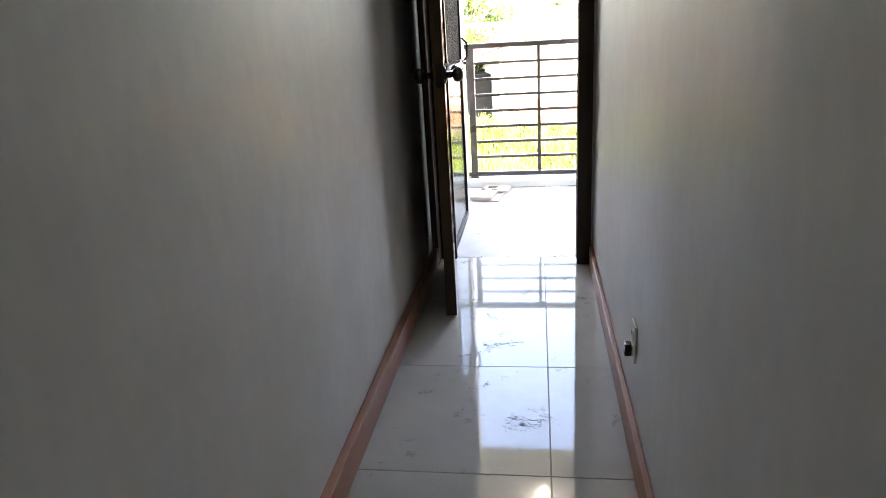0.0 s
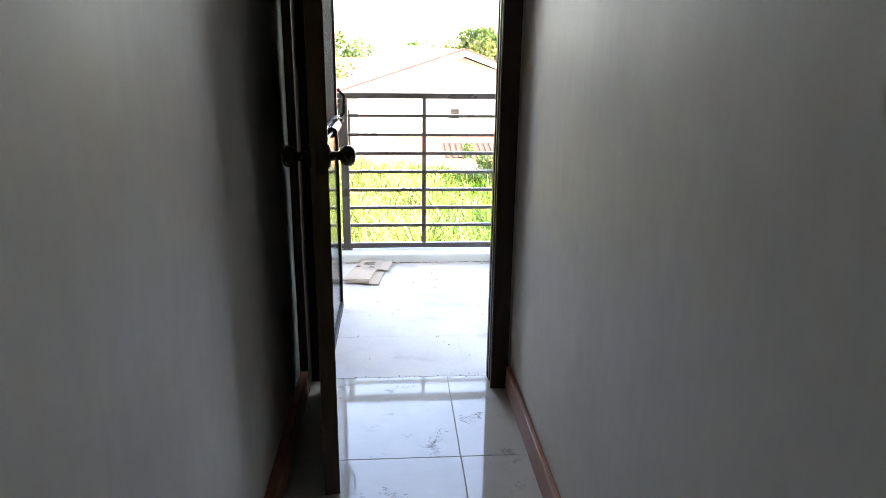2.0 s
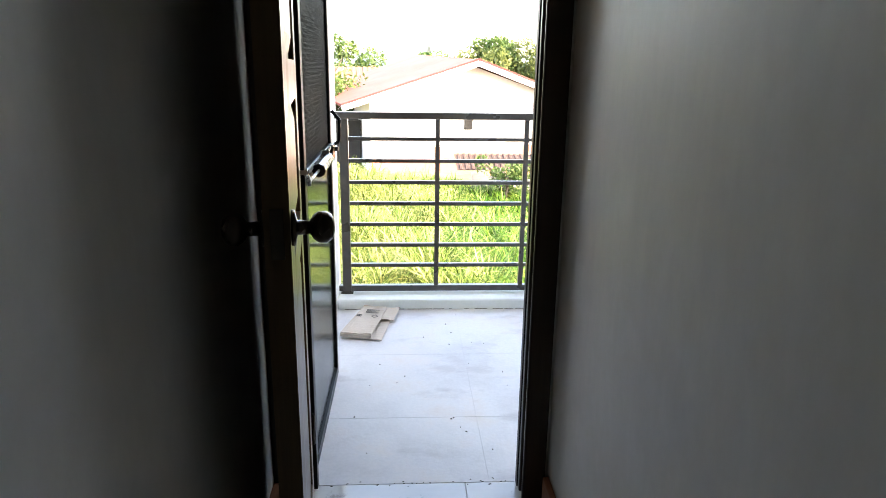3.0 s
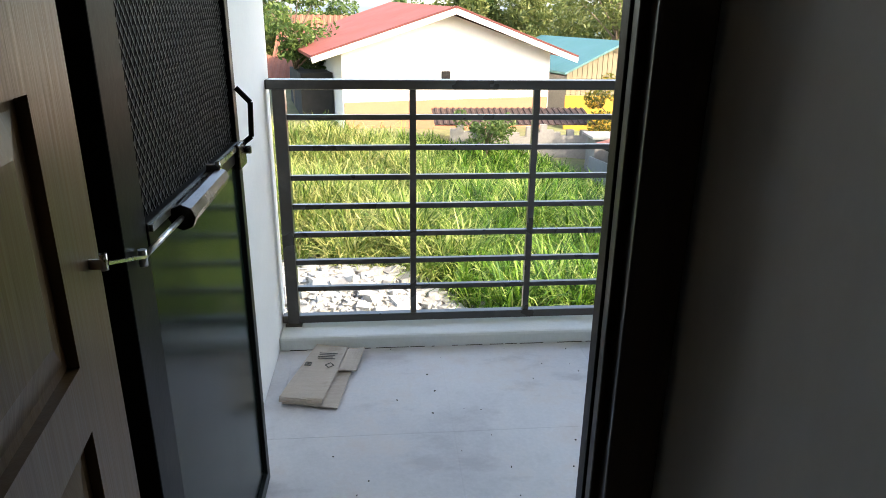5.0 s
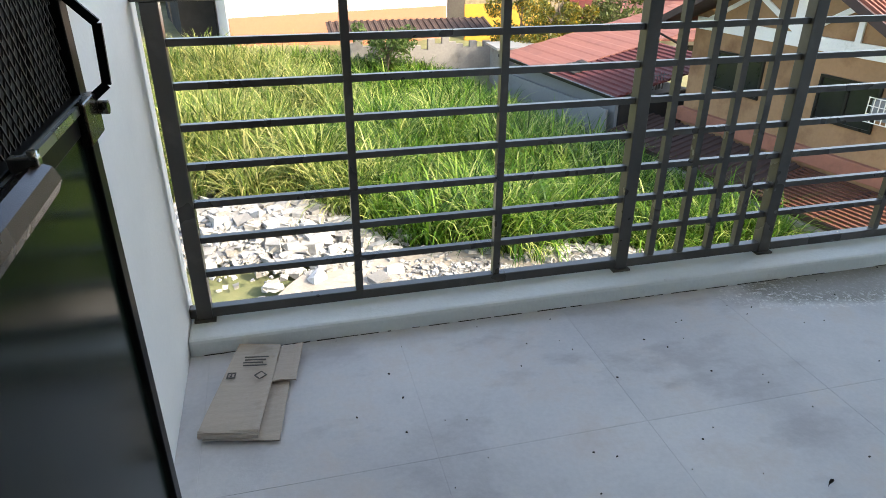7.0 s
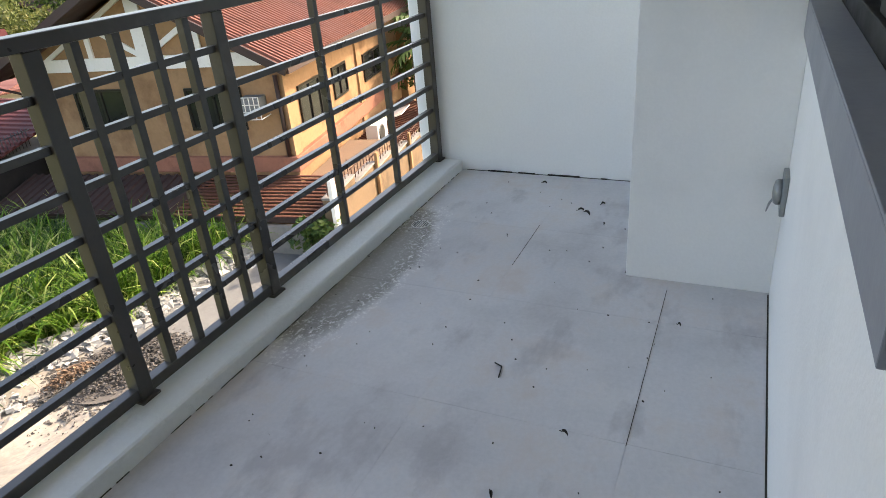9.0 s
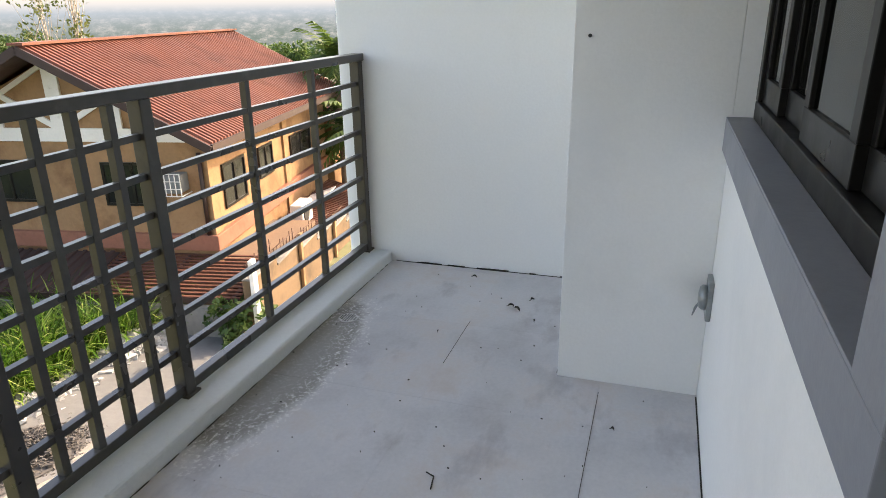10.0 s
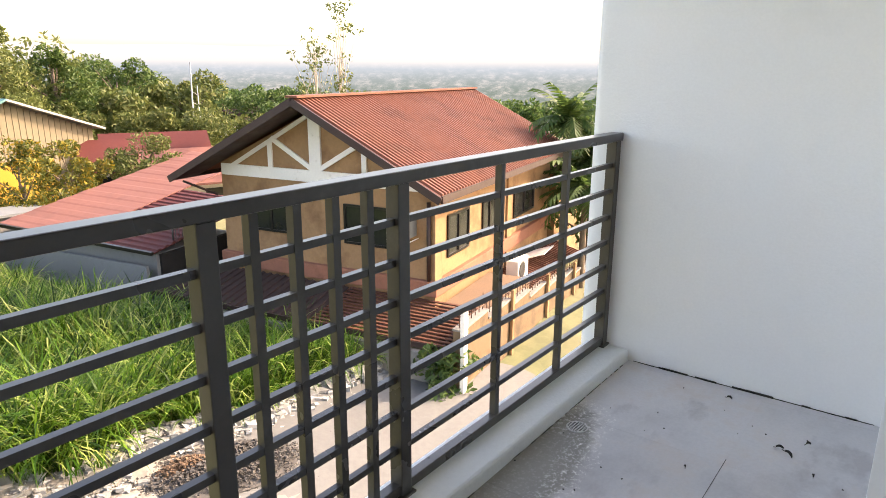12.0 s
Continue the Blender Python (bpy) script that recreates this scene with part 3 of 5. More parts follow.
for z in (0.20, 1.86):
    bm = boxes((-0.003, -0.001, -0.036, -0.004, z, z + 0.10))
    tube(bm, (-0.006, 0.004, z), (-0.006, 0.004, z + 0.10), 0.006)
    part("hinge", bm, "bronze", door, "dark bronze butt hinge")

# ---- screen door, open against the balcony's side wall ----
SX0, SX1, SY0, SY1, SH = 0.118, 0.146, 0.052, 0.835, 2.06
screen = holder("screen_door", pose(SX1, SY0, 0.012), "black steel screen door with expanded mesh, standing open", "screen door")
SL = SY1 - SY0
fr = boxes((-0.028, 0.004, -0.004, 0.040, 0, SH), (-0.026, 0.0, 0.042, 0.083, 0, SH), (-0.028, 0, SL - 0.035, SL, 0, SH), (-0.028, 0, 0.083, SL - 0.035, 0, 0.04), (-0.028, 0, 0.083, SL - 0.035, SH - 0.04, SH),
           (-0.028, 0.002, 0.083, SL - 0.035, 0.960, 1.005), bevel=0.002)
part("screen_frame", fr, "screen_paint", screen)
part("kick_panel", boxes((-0.020, -0.010, 0.03, SL - 0.03, 0.03, 0.965)), "kick", screen, "plain black sheet-steel lower panel")
part("moulding", boxes((0.0, 0.007, 0.09, SL - 0.06, 0.990, 1.001)), "steel", screen, "thin bright strip on the middle rail")


def expanded_mesh(y0, y1, z0, z1, pw, ph, w):
    """Diamond mesh: two sets of crossing flat strands in the plane x = -0.012."""
    bm = bmesh.new()
    k = ph / pw
    for s in (-1, 1):
        n = int(((z1 - z0) + k * (y1 - y0)) / ph) + 1
        for i in range(n):
            c = (z0 - k * (y1 - y0) if s > 0 else z0) + ph * (i + 0.5)      # z = c + s k (y - y0)
            ends = sorted(((z0 - c) / (s * k), (z1 - c) / (s * k)))
            a, b = max(0.0, ends[0]), min(y1 - y0, ends[1])
            if b - a > 0.002:
                x = -0.012 - 0.0008 * s
                bar(bm, (x, y0 + a, c + s * k * a), (x, y0 + b, c + s * k * b), 0.002, w, (0, -s * k, 1))
    return bm


# Thin closed dark grey sheet set just behind the mesh.
part("backing_sheet", boxes((-0.0225, -0.0215, 0.03, SL - 0.03, 1.0, SH - 0.035)), "mesh_backing", screen, "thin dark grey sheet behind the mesh")
part("mesh_panel", expanded_mesh(0.083, SL - 0.035, 1.005, SH - 0.04, 0.0178, 0.0285, 0.0022), "screen_mesh", screen, "expanded metal diamond mesh")


def octagon(a, b, r):
    """An eight-sided tube with flat faces and a collar at its rod end."""
    bm = tube(bmesh.new(), a, b, r, n=8)
    d = (Vector(b) - Vector(a)).normalized()
    tube(bm, Vector(a) - d * 0.012, Vector(a) + d * 0.004, r * 1.12, n=8)
    for f in bm.faces:
        f.smooth = False
    return bm


CA, CB, CR, CJ = (0.024, 0.445, 0.989), (0.024, 0.190, 0.985), (0.018, 0.005, 0.980), (0.032, -0.150, 1.030)
closer = part("closer_tube", octagon(CB, CA, 0.0195), "closer", screen, "brown enamelled pneumatic door closer")
part("closer_rod", tube(bmesh.new(), CR, CB, 0.0045), "steel", closer, "bright steel rod")
part("closer_bracket", tube(boxes((0.002, 0.030, 0.434, 0.448, 0.984, 1.016), bevel=0.002), (0.024, 0.441, 0.976), (0.024, 0.441, 1.021), 0.005), "steel", closer, "steel end bracket")
bm = bmesh.new()
bar(bm, (CR[0], CR[1] + 0.004, CR[2]), CJ, 0.011, 0.004)
tube(bm, (CR[0], CR[1], CR[2] - 0.012), (CR[0], CR[1], CR[2] + 0.012), 0.006)
box(bm, -0.020, CJ[0] + 0.004, CJ[1] - 0.004, CJ[1], CJ[2] - 0.006, CJ[2] + 0.006)
tube(bm, (CJ[0], CJ[1], CJ[2] - 0.008), (CJ[0], CJ[1], CJ[2] + 0.012), 0.0045)
part("jamb_bracket", bm, "steel", closer, "bright steel bracket on the door jamb")
bm = bmesh.new()
hp = [(0.002, SL - 0.02, 0.99), (0.030, SL - 0.008, 1.012), (0.034, SL - 0.008, 1.095), (0.004, SL - 0.015, 1.130)]
for a, b in zip(hp, hp[1:]):
    bar(bm, a, b, 0.012, 0.006, (0, 1, 0))
part("pull_handle", bm, "screen_paint", screen, "bent black pull handle")
bm = bmesh.new()
hp2 = [(-0.017, SL - 0.10, 1.01), (-0.017, SL - 0.16, 1.04), (-0.017, SL - 0.145, 1.115), (-0.017, SL - 0.04, 1.145)]
for a, b in zip(hp2, hp2[1:]):
    bar(bm, a, b, 0.006, 0.012, (0, 0, 1))
part("pull_handle", bm, "screen_mesh", screen, "bent black pull handle behind the mesh")
bm = boxes((-0.002, 0.014, SL - 0.085, SL - 0.004, 0.945, 1.003), bevel=0.003)
tube(bm, (0.010, SL - 0.008, 0.980), (0.026, SL - 0.008, 0.980), 0.010)
part("latch", bm, "bronze", screen, "dark metal rim latch")


# ---- railing ----
RY = 1.78
railing = holder("railing", pose(0, RY, 0), "dark grey painted steel balcony railing of square bars", "railing")
part("top_rail", boxes((0.062, 3.723, -0.030, 0.030, 1.038, 1.074), bevel=0.004), "rail", railing)
part("bottom_rail", boxes((0.062, 3.723, -0.018, 0.018, 0.066, 0.100), bevel=0.003), "rail", railing)
for x in (0.108, 1.590, 2.208, 3.690):
    post = part("post", boxes((x - 0.024, x + 0.024, -0.024, 0.024, 0.056, 1.038), bevel=0.003), "rail", railing)
    part("foot_plate", boxes((x - 0.034, x + 0.034, -0.034, 0.034, 0.056, 0.064), bevel=0.001), "rail", post)
for x in (0.615, 1.102, 2.74, 3.232):
    part("baluster", boxes((x - 0.0125, x + 0.0125, -0.0125, 0.0125, 0.100, 1.038)), "rail", railing)
for k in range(4):
    x = 1.590 + (2.208 - 1.590) * (k + 1) / 5
    part("baluster", boxes((x - 0.0125, x + 0.0125, -0.0125, 0.0125, 0.100, 1.038)), "rail", railing)
for k in range(7):
    z = 0.931 - 0.1187 * k
    part("crossbar", boxes((0.132, 3.666, -0.0105, 0.0105, z - 0.010, z + 0.010)), "rail", railing)

# ---- window and its painted surround ----
win = structure("window_1", boxes((WX0, WX1, 0.02, 0.075, WZ0, WZ0 + 0.055), (WX0, WX1, 0.02, 0.075, WZ1 - 0.05, WZ1), (WX0, WX0 + 0.05, 0.02, 0.075, WZ0 + 0.055, WZ1 - 0.05),
                                  (WX1 - 0.05, WX1, 0.02, 0.075, WZ0 + 0.055, WZ1 - 0.05), bevel=0.003), "win_frame", "black framed sliding window above a grey sill", "window")
for i, (a, b) in enumerate(((1.285, 1.72), (1.70, 2.12), (2.10, 2.45), (2.43, 2.725))):
    y = 0.052 if i % 2 else 0.034
    sash = part("sash", boxes((a, b, y - 0.012, y + 0.012, WZ0 + 0.057, WZ0 + 0.125), (a, b, y - 0.012, y + 0.012, WZ1 - 0.11, WZ1 - 0.052),
                              (a, a + 0.045, y - 0.012, y + 0.012, WZ0 + 0.125, WZ1 - 0.11), (b - 0.045, b, y - 0.012, y + 0.012, WZ0 + 0.125, WZ1 - 0.11), bevel=0.002), "win_frame", win)
    pane = part("pane", boxes((a + 0.04, b - 0.04, y - 0.003, y + 0.003, WZ0 + 0.12, WZ1 - 0.105)), "glass", sash, "clear glass pane")
    pane.visible_shadow = False
sur = structure("window_surround", boxes((1.132, 2.773, YW, 0.149, 0.854, 0.949), (1.132, 1.235, YW, 0.149, 0.949, 2.26), (1.235, 2.773, YW, 0.149, 2.15, 2.26), bevel=0.002), "sill", "grey painted band round the window", "trim")
part("window_sill", boxes((WX0, 2.773, 0.0755, 0.1485, 0.9495, 0.955), bevel=0.001), "sill", sur, "grey painted window sill")

# ---- small fixtures ----
lamp = holder("ceiling_lamp", pose(0.624, 1.19, 2.57), "small round lit lamp under the balcony slab", "lamp")
part("lamp_base", lathe(bmesh.new(), (0, 0, 0), (0, 0, -1), [(0, 0.06), (0.02, 0.058), (0.03, 0.045)]), "outlet", lamp, "white plastic lamp holder")
part("bulb", lathe(bmesh.new(), (0, 0, -0.03), (0, 0, -1), [(0, 0.012), (0.015, 0.017), (0.035, 0.022), (0.05, 0.020), (0.062, 0.009)]), "lamp_glow", lamp, "glowing white bulb")

outlet = holder("wall_outlet", pose(XR, -1.605, 0.325), "cream plastic outlet with a dark plug on the corridor wall", "outlet")
part("cover_plate", boxes((-0.008, 0, -0.036, 0.036, -0.058, 0.058), bevel=0.003), "outlet", outlet)
for z in (-0.024, 0.024):
    sock = part("socket", boxes((-0.011, -0.008, -0.018, 0.018, z - 0.016, z + 0.016), bevel=0.001), "outlet", outlet)
    for y in (-0.008, 0.008):
        part("slot", boxes((-0.0118, -0.0111, y - 0.002, y + 0.002, z - 0.007, z + 0.007)), "outlet_dark", sock)
part("plug", boxes((-0.032, -0.0118, -0.016, 0.016, -0.044, -0.006), bevel=0.004), "closer", outlet, "dark plug adaptor")
nail = thing("wall_nail", lathe(bmesh.new(), (2.775, 0.560, 1.187), (-1, 0, 0), [(0, 0.003), (0.010, 0.003), (0.011, 0.006), (0.013, 0.005)], 10), "outlet_dark", "small dark nail head in the white pier", "nail")
weather = holder("weatherproof_outlet", pose(2.70, YW, 0.40), "grey metal weatherproof outlet low on the house wall", "outlet")
part("back_box", boxes((-0.045, 0.045, 0, 0.016, -0.065, 0.065), bevel=0.004), "outlet_metal", weather)
part("cover", lathe(bmesh.new(), (0, 0.016, 0), (0, 1, 0), [(0, 0.040), (0.012, 0.040), (0.020, 0.034), (0.024, 0.015)]), "outlet_metal", weather, "round hinged cover")
bm = bmesh.new()
pts = [(0.02, 0.03, -0.02), (0.028, 0.045, -0.05), (0.02, 0.05, -0.075), (0.006, 0.045, -0.05), (0.0, 0.035, -0.02)]
for a, b in zip(pts, pts[1:]):
    tube(bm, a, b, 0.0022, n=6)
part("wire_loop", bm, "outlet_metal", weather, "loose wire loop")

# ---- balcony clutter ----
carton = holder("cardboard", pose(0.258, 1.42, 0.004, 0, 0, -9.5), "flattened brown cardboard box lying on the balcony floor", "cardboard")


def sheet(bm, corners, z0, z1, t, sag=0.004, n=6):
    """A cardboard sheet between four corners, slightly warped."""
    a, b, c, d = [Vector((*p, 0)) for p in corners]
    top, bot = [], []
    for i in range(n + 1):
        for j in range(n + 1):
            u, v = i / n, j / n
            p = (a * (1 - u) + b * u) * (1 - v) + (d * (1 - u) + c * u) * v
            h = z0 + (z1 - z0) * v + sag * math.sin(5 * u + 3 * v) + sag * 0.6 * math.sin(9 * v)
            bot.append(bm.verts.new((p.x, p.y, h)))
            top.append(bm.verts.new((p.x, p.y, h + t)))
    k = n + 1
    for i in range(n):
        for j in range(n):
            q = (i * k + j, (i + 1) * k + j, (i + 1) * k + j + 1, i * k + j + 1)
            bm.faces.new([top[x] for x in q])
            bm.faces.new([bot[x] for x in q[::-1]])
    edge = [i * k for i in range(k)] + [n * k + j for j in range(1, k)] + [i * k + n for i in range(n - 1, -1, -1)] + [j for j in range(n - 1, 0, -1)]
    for x, y in zip(edge, edge[1:] + edge[:1]):
        bm.faces.new((bot[x], bot[y], top[y], top[x]))
    return bm


part("lower_layer", sheet(bmesh.new(), ((-0.10, -0.205), (0.10, -0.215), (0.095, 0.205), (-0.07, 0.215)), 0.004, 0.004, 0.004, 0.002), "card", carton)
part("upper_layer", sheet(bmesh.new(), ((-0.112, -0.20), (0.045, -0.205), (0.05, 0.20), (-0.082, 0.225)), 0.022, 0.016, 0.004, 0.003), "card", carton)
part("side_flap", sheet(bmesh.new(), ((0.048, 0.02), (0.115, 0.03), (0.118, 0.208), (0.055, 0.20)), 0.014, 0.016, 0.004, 0.003), "card", carton, "torn folded flap")
part("front_fold", sheet(bmesh.new(), ((-0.112, -0.203), (0.045, -0.208), (0.045, -0.196), (-0.112, -0.192)), 0.010, 0.018, 0.010, 0.001), "card", carton)
ink = bmesh.new()
mark = bmesh.new()
square = bmesh.new()
for k in range(4):
    box(ink, -0.050 + 0.003 * (k % 2), 0.022 - 0.006 * (k % 3), 0.130 - 0.014 * k, 0.134 - 0.014 * k, 0.0265, 0.0285)
bar(mark, (-0.005, 0.040, 0.0275), (0.012, 0.058, 0.0275), 0.003, 0.002)
bar(mark, (0.012, 0.058, 0.0275), (0.029, 0.040, 0.0275), 0.003, 0.002)
bar(mark, (0.029, 0.040, 0.0275), (0.012, 0.022, 0.0275), 0.003, 0.002)
bar(mark, (0.012, 0.022, 0.0275), (-0.005, 0.040, 0.0275), 0.003, 0.002)
for x0, x1, y0, y1 in ((-0.085, -0.06, 0.03, 0.034), (-0.085, -0.06, 0.052, 0.056), (-0.085, -0.081, 0.034, 0.052), (-0.064, -0.06, 0.034, 0.052), (-0.075, -0.07, 0.038, 0.048)):
    box(square, x0, x1, y0, y1, 0.0265, 0.0285)
part("print", ink, "card_ink", carton, "faded dark printed bars")
part("print", mark, "card_ink", carton, "faded dark diamond mark")
part("print", square, "card_ink", carton, "faded dark square mark")

drain = holder("floor_drain", pose(3.0, 1.56, 0.0), "small round perforated steel floor drain", "drain")
bm = lathe(bmesh.new(), (0, 0, 0), (0, 0, 1), [(0, 0.043), (0.002, 0.043), (0.003, 0.038)], 24)
part("drain_plate", bm, "drain", drain)
bm = bmesh.new()
for i in range(-3, 4):
    for j in range(-3, 4):
        if i * i + j * j < 11:
            box(bm, i * 0.0108 - 0.0036, i * 0.0108 + 0.0036, j * 0.0108 - 0.0036, j * 0.0108 + 0.0036, 0.0032, 0.0037)
part("drain_holes", bm, "outlet_dark", drain, "dark drain holes")

twig_bm = bmesh.new()
tube(twig_bm, (2.118, 0.888, 0.004), (2.106, 0.862, 0.004), 0.0022, n=6)
tube(twig_bm, (2.106, 0.862, 0.004), (2.052, 0.853, 0.004), 0.0022, n=6)
thing("twig", twig_bm, "debris", "small thin bent dark twig on the balcony floor", "twig")


def curled_leaf(x, y, s, r):
    bm = bmesh.new()
    pts = []
    for i in range(5):
        u = i / 4
        w = s * 0.17 * math.sin(math.pi * min(0.98, u * 0.9 + 0.06))
        row = []
        for k in (-1, 0, 1):
            p = Vector(((u - 0.5) * s, k * w, 0.004 + 0.008 * abs(k) + 0.006 * math.sin(3 * u)))
            row.append(bm.verts.new(p))
        pts.append(row)
    for a, b in zip(pts, pts[1:]):
        for k in range(2):
            bm.faces.new((a[k], a[k + 1], b[k + 1], b[k]))
    tube(bm, (0.5 * s, 0, 0.006), (0.8 * s, 0.1 * s, 0.006), 0.0015, n=5)
    ob = thing("dry_leaf", bm, "debris", "dry curled dark leaf on the balcony floor", "leaf", "dry leaves on the floor")
    ob.matrix_world = pose(x, y, 0.0, 0, 0, r)
    return ob


for x, y, s, r in ((3.28, 0.865, 0.045, 40), (3.31, 0.90, 0.026, 100), (1.88, 0.61, 0.022, 60), (3.18, 0.771, 0.022, 10), (3.60, 1.15, 0.024, 75), (2.97, 1.136, 0.018, 20), (2.48, 0.39, 0.014, 50), (3.40, 0.82, 0.020, 130), (1.62, 0.72, 0.026, 25)):
    curled_leaf(x, y, s, r)

rng = np.random.default_rng(7)
bm = bmesh.new()
for _ in range(120):
    x, y = rng.uniform(0.2, 3.6), rng.uniform(0.18, 1.64)
    if (x > 2.72 and y < 0.66) or (x < 0.45 and 1.15 < y < 1.7):
        continue
    s, a = rng.uniform(0.0012, 0.004), rng.uniform(0, 6.28)
    bar(bm, (x, y, 0.002), (x + s * 1.7 * math.cos(a), y + s * 1.7 * math.sin(a), 0.002), s, 0.003)
thing("floor_specks", bm, "debris", "scattered dark specks of dirt on the grey tiles", "dirt", kind="stuff")
bm = bmesh.new()
for _ in range(26):
    x, y = rng.uniform(0.16, 0.80), rng.normal(0.035, 0.010)
    bar(bm, (x, y, 0.001), (x + rng.uniform(0.002, 0.007), y + rng.uniform(-0.003, 0.003), 0.001), 0.002, 0.002)
thing("threshold_crumbs", bm, "debris", "crumbs of dirt along the balcony threshold", "dirt", kind="stuff")
bm = bmesh.new()
for _ in range(170):
    w, ln, k = rng.uniform(0.0008, 0.0035), rng.uniform(0.01, 0.07), rng.random()
    if k < 0.45:
        x = rng.uniform(0.1, 3.65)
        bar(bm, (x, 1.644 - w / 2, 0.001), (x + ln, 1.644 - w / 2, 0.001), w, 0.002)
    elif k < 0.75:
        y = 0.62 + 1.0 * rng.random() ** 0.7
        bar(bm, (3.723 - w / 2, y, 0.001), (3.723 - w / 2, min(1.64, y + ln), 0.001), w, 0.002)
    elif k < 0.9:
        x = rng.uniform(2.78, 3.66)
        bar(bm, (x, 0.612 + w / 2, 0.001), (x + ln, 0.612 + w / 2, 0.001), w, 0.002)
    else:
        x = rng.uniform(1.3, 2.65)
        bar(bm, (x, YW + 0.002 + w / 2, 0.001), (x + ln, YW + 0.002 + w / 2, 0.001), w, 0.002)
# Dark bars stand in for the shaded gap at the wall feet.
bar(bm, (3.7235, 0.64, 0.0012), (3.7235, 1.62, 0.0012), 0.003, 0.002)
bar(bm, (1.0, YW + 0.003, 0.0012), (2.76, YW + 0.003, 0.0012), 0.0045, 0.002)
bar(bm, (2.79, 0.6125, 0.0012), (3.70, 0.6125, 0.0012), 0.002, 0.002)
for _ in range(14):
    y, ln = rng.uniform(0.66, 1.5), rng.uniform(0.02, 0.11)
    bar(bm, (3.7215, y, 0.003), (3.7215, y + ln, 0.003), rng.uniform(0.004, 0.009), rng.uniform(0.004, 0.010))
thing("corner_dirt_gaps", bm, "debris", "dark line of dirt and painted gap shade where tiles meet kerb and walls", "dirt", kind="stuff")
bm = bmesh.new()
for a, b in (((2.74, 1.038), (3.12, 1.038)), ((1.89, 0.455), (2.70, 0.455))):
    bar(bm, (*a, 0.0003), (*b, 0.0003), 0.0017, 0.002)
thing("open_joints", bm, "debris", "dark open joints between two rows of grey tiles", "joint", kind="stuff")

# ---- shoe scuffs on the polished tiles ----
def scuff(x, y, ln, wide, turn, n, seed):
    """A broken, curved tread mark of short thin strokes."""
    g = np.random.default_rng(seed)
    bm = bmesh.new()
    for _ in range(n):
        u, v = g.uniform(-0.5, 0.5), g.normal(0, 0.28)
        px, py = u * ln, wide * (v + 0.9 * u * u)
        a = radians(turn) + g.normal(0, 0.7)
        c, d = math.cos(radians(turn)), math.sin(radians(turn))
        qx, qy, k = x + c * px - d * py, y + d * px + c * py, g.uniform(0.003, 0.016)
        bar(bm, (qx, qy, 0.0003), (qx + k * math.cos(a), qy + k * math.sin(a), 0.0003), g.uniform(0.0008, 0.003), 0.0005)
    return thing("floor_scuff", bm, "scuff", "faint grey shoe scuff on the polished floor tiles", "scuff mark", "scuffs on the corridor floor", "stuff")


for i, (x, y, ln, wide, turn, n) in enumerate(((0.456, -1.0, 0.16, 0.05, 20, 60), (0.40, -1.06, 0.10, 0.03, 50, 26), (0.545, -1.554, 0.12, 0.09, -15, 80), (0.20, -1.38, 0.05, 0.012, 10, 16), (0.842, -1.527, 0.06, 0.015, 70, 22),
                                               (0.387, -1.335, 0.08, 0.03, 30, 26), (0.314, -1.10, 0.05, 0.02, 0, 12), (0.55, -0.45, 0.14, 0.04, 60, 40), (0.40, -0.75, 0.10, 0.04, -30, 26), (0.70, -0.30, 0.10, 0.04, 15, 26))):
    scuff(x, y, ln, wide, turn, n, 200 + i)

# ---- outdoors: ground ----
def ground_sheet():
    xs = np.concatenate([np.linspace(-3000, -200, 8), np.linspace(-150, -40, 8), np.linspace(-30, 60, 46), np.linspace(70, 200, 10), np.linspace(260, 3000, 10)])
    ys = np.concatenate([np.linspace(-3000, -200, 6), np.linspace(-100, -20, 5), np.linspace(-10, 70, 42), np.linspace(80, 200, 10), np.linspace(260, 3000, 10)])
    gx, gy = np.meshgrid(xs, ys, indexing="ij")
    gz = ground_z(gx, gy) + 0.08 * np.sin(gx * 0.9 + 1.3 * np.sin(gy * 0.5)) * (np.hypot(gx, gy) < 60)
    n, m = len(xs), len(ys)
    verts = np.stack([gx, gy, gz], -1).reshape(-1, 3).tolist()
    faces = [(i * m + j, (i + 1) * m + j, (i + 1) * m + j + 1, i * m + j + 1) for i in range(n - 1) for j in range(m - 1)]
    return tagged(raw_mesh("ground", verts, faces, "ground"), "sloping bare ground between grass and houses", "ground", "", "structure")


ground_sheet()


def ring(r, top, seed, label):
    """A glowing skyline strip of far hills and painted haze."""
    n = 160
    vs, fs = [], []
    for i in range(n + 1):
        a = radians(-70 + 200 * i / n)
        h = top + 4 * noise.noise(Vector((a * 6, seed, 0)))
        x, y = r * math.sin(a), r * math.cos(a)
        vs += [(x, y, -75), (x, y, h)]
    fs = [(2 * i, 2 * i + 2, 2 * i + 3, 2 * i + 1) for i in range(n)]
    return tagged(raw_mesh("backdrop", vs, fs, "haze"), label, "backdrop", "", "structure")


ring(900, 30, 3.0, "glowing backdrop painted as a hazy distant town and wooded plain")


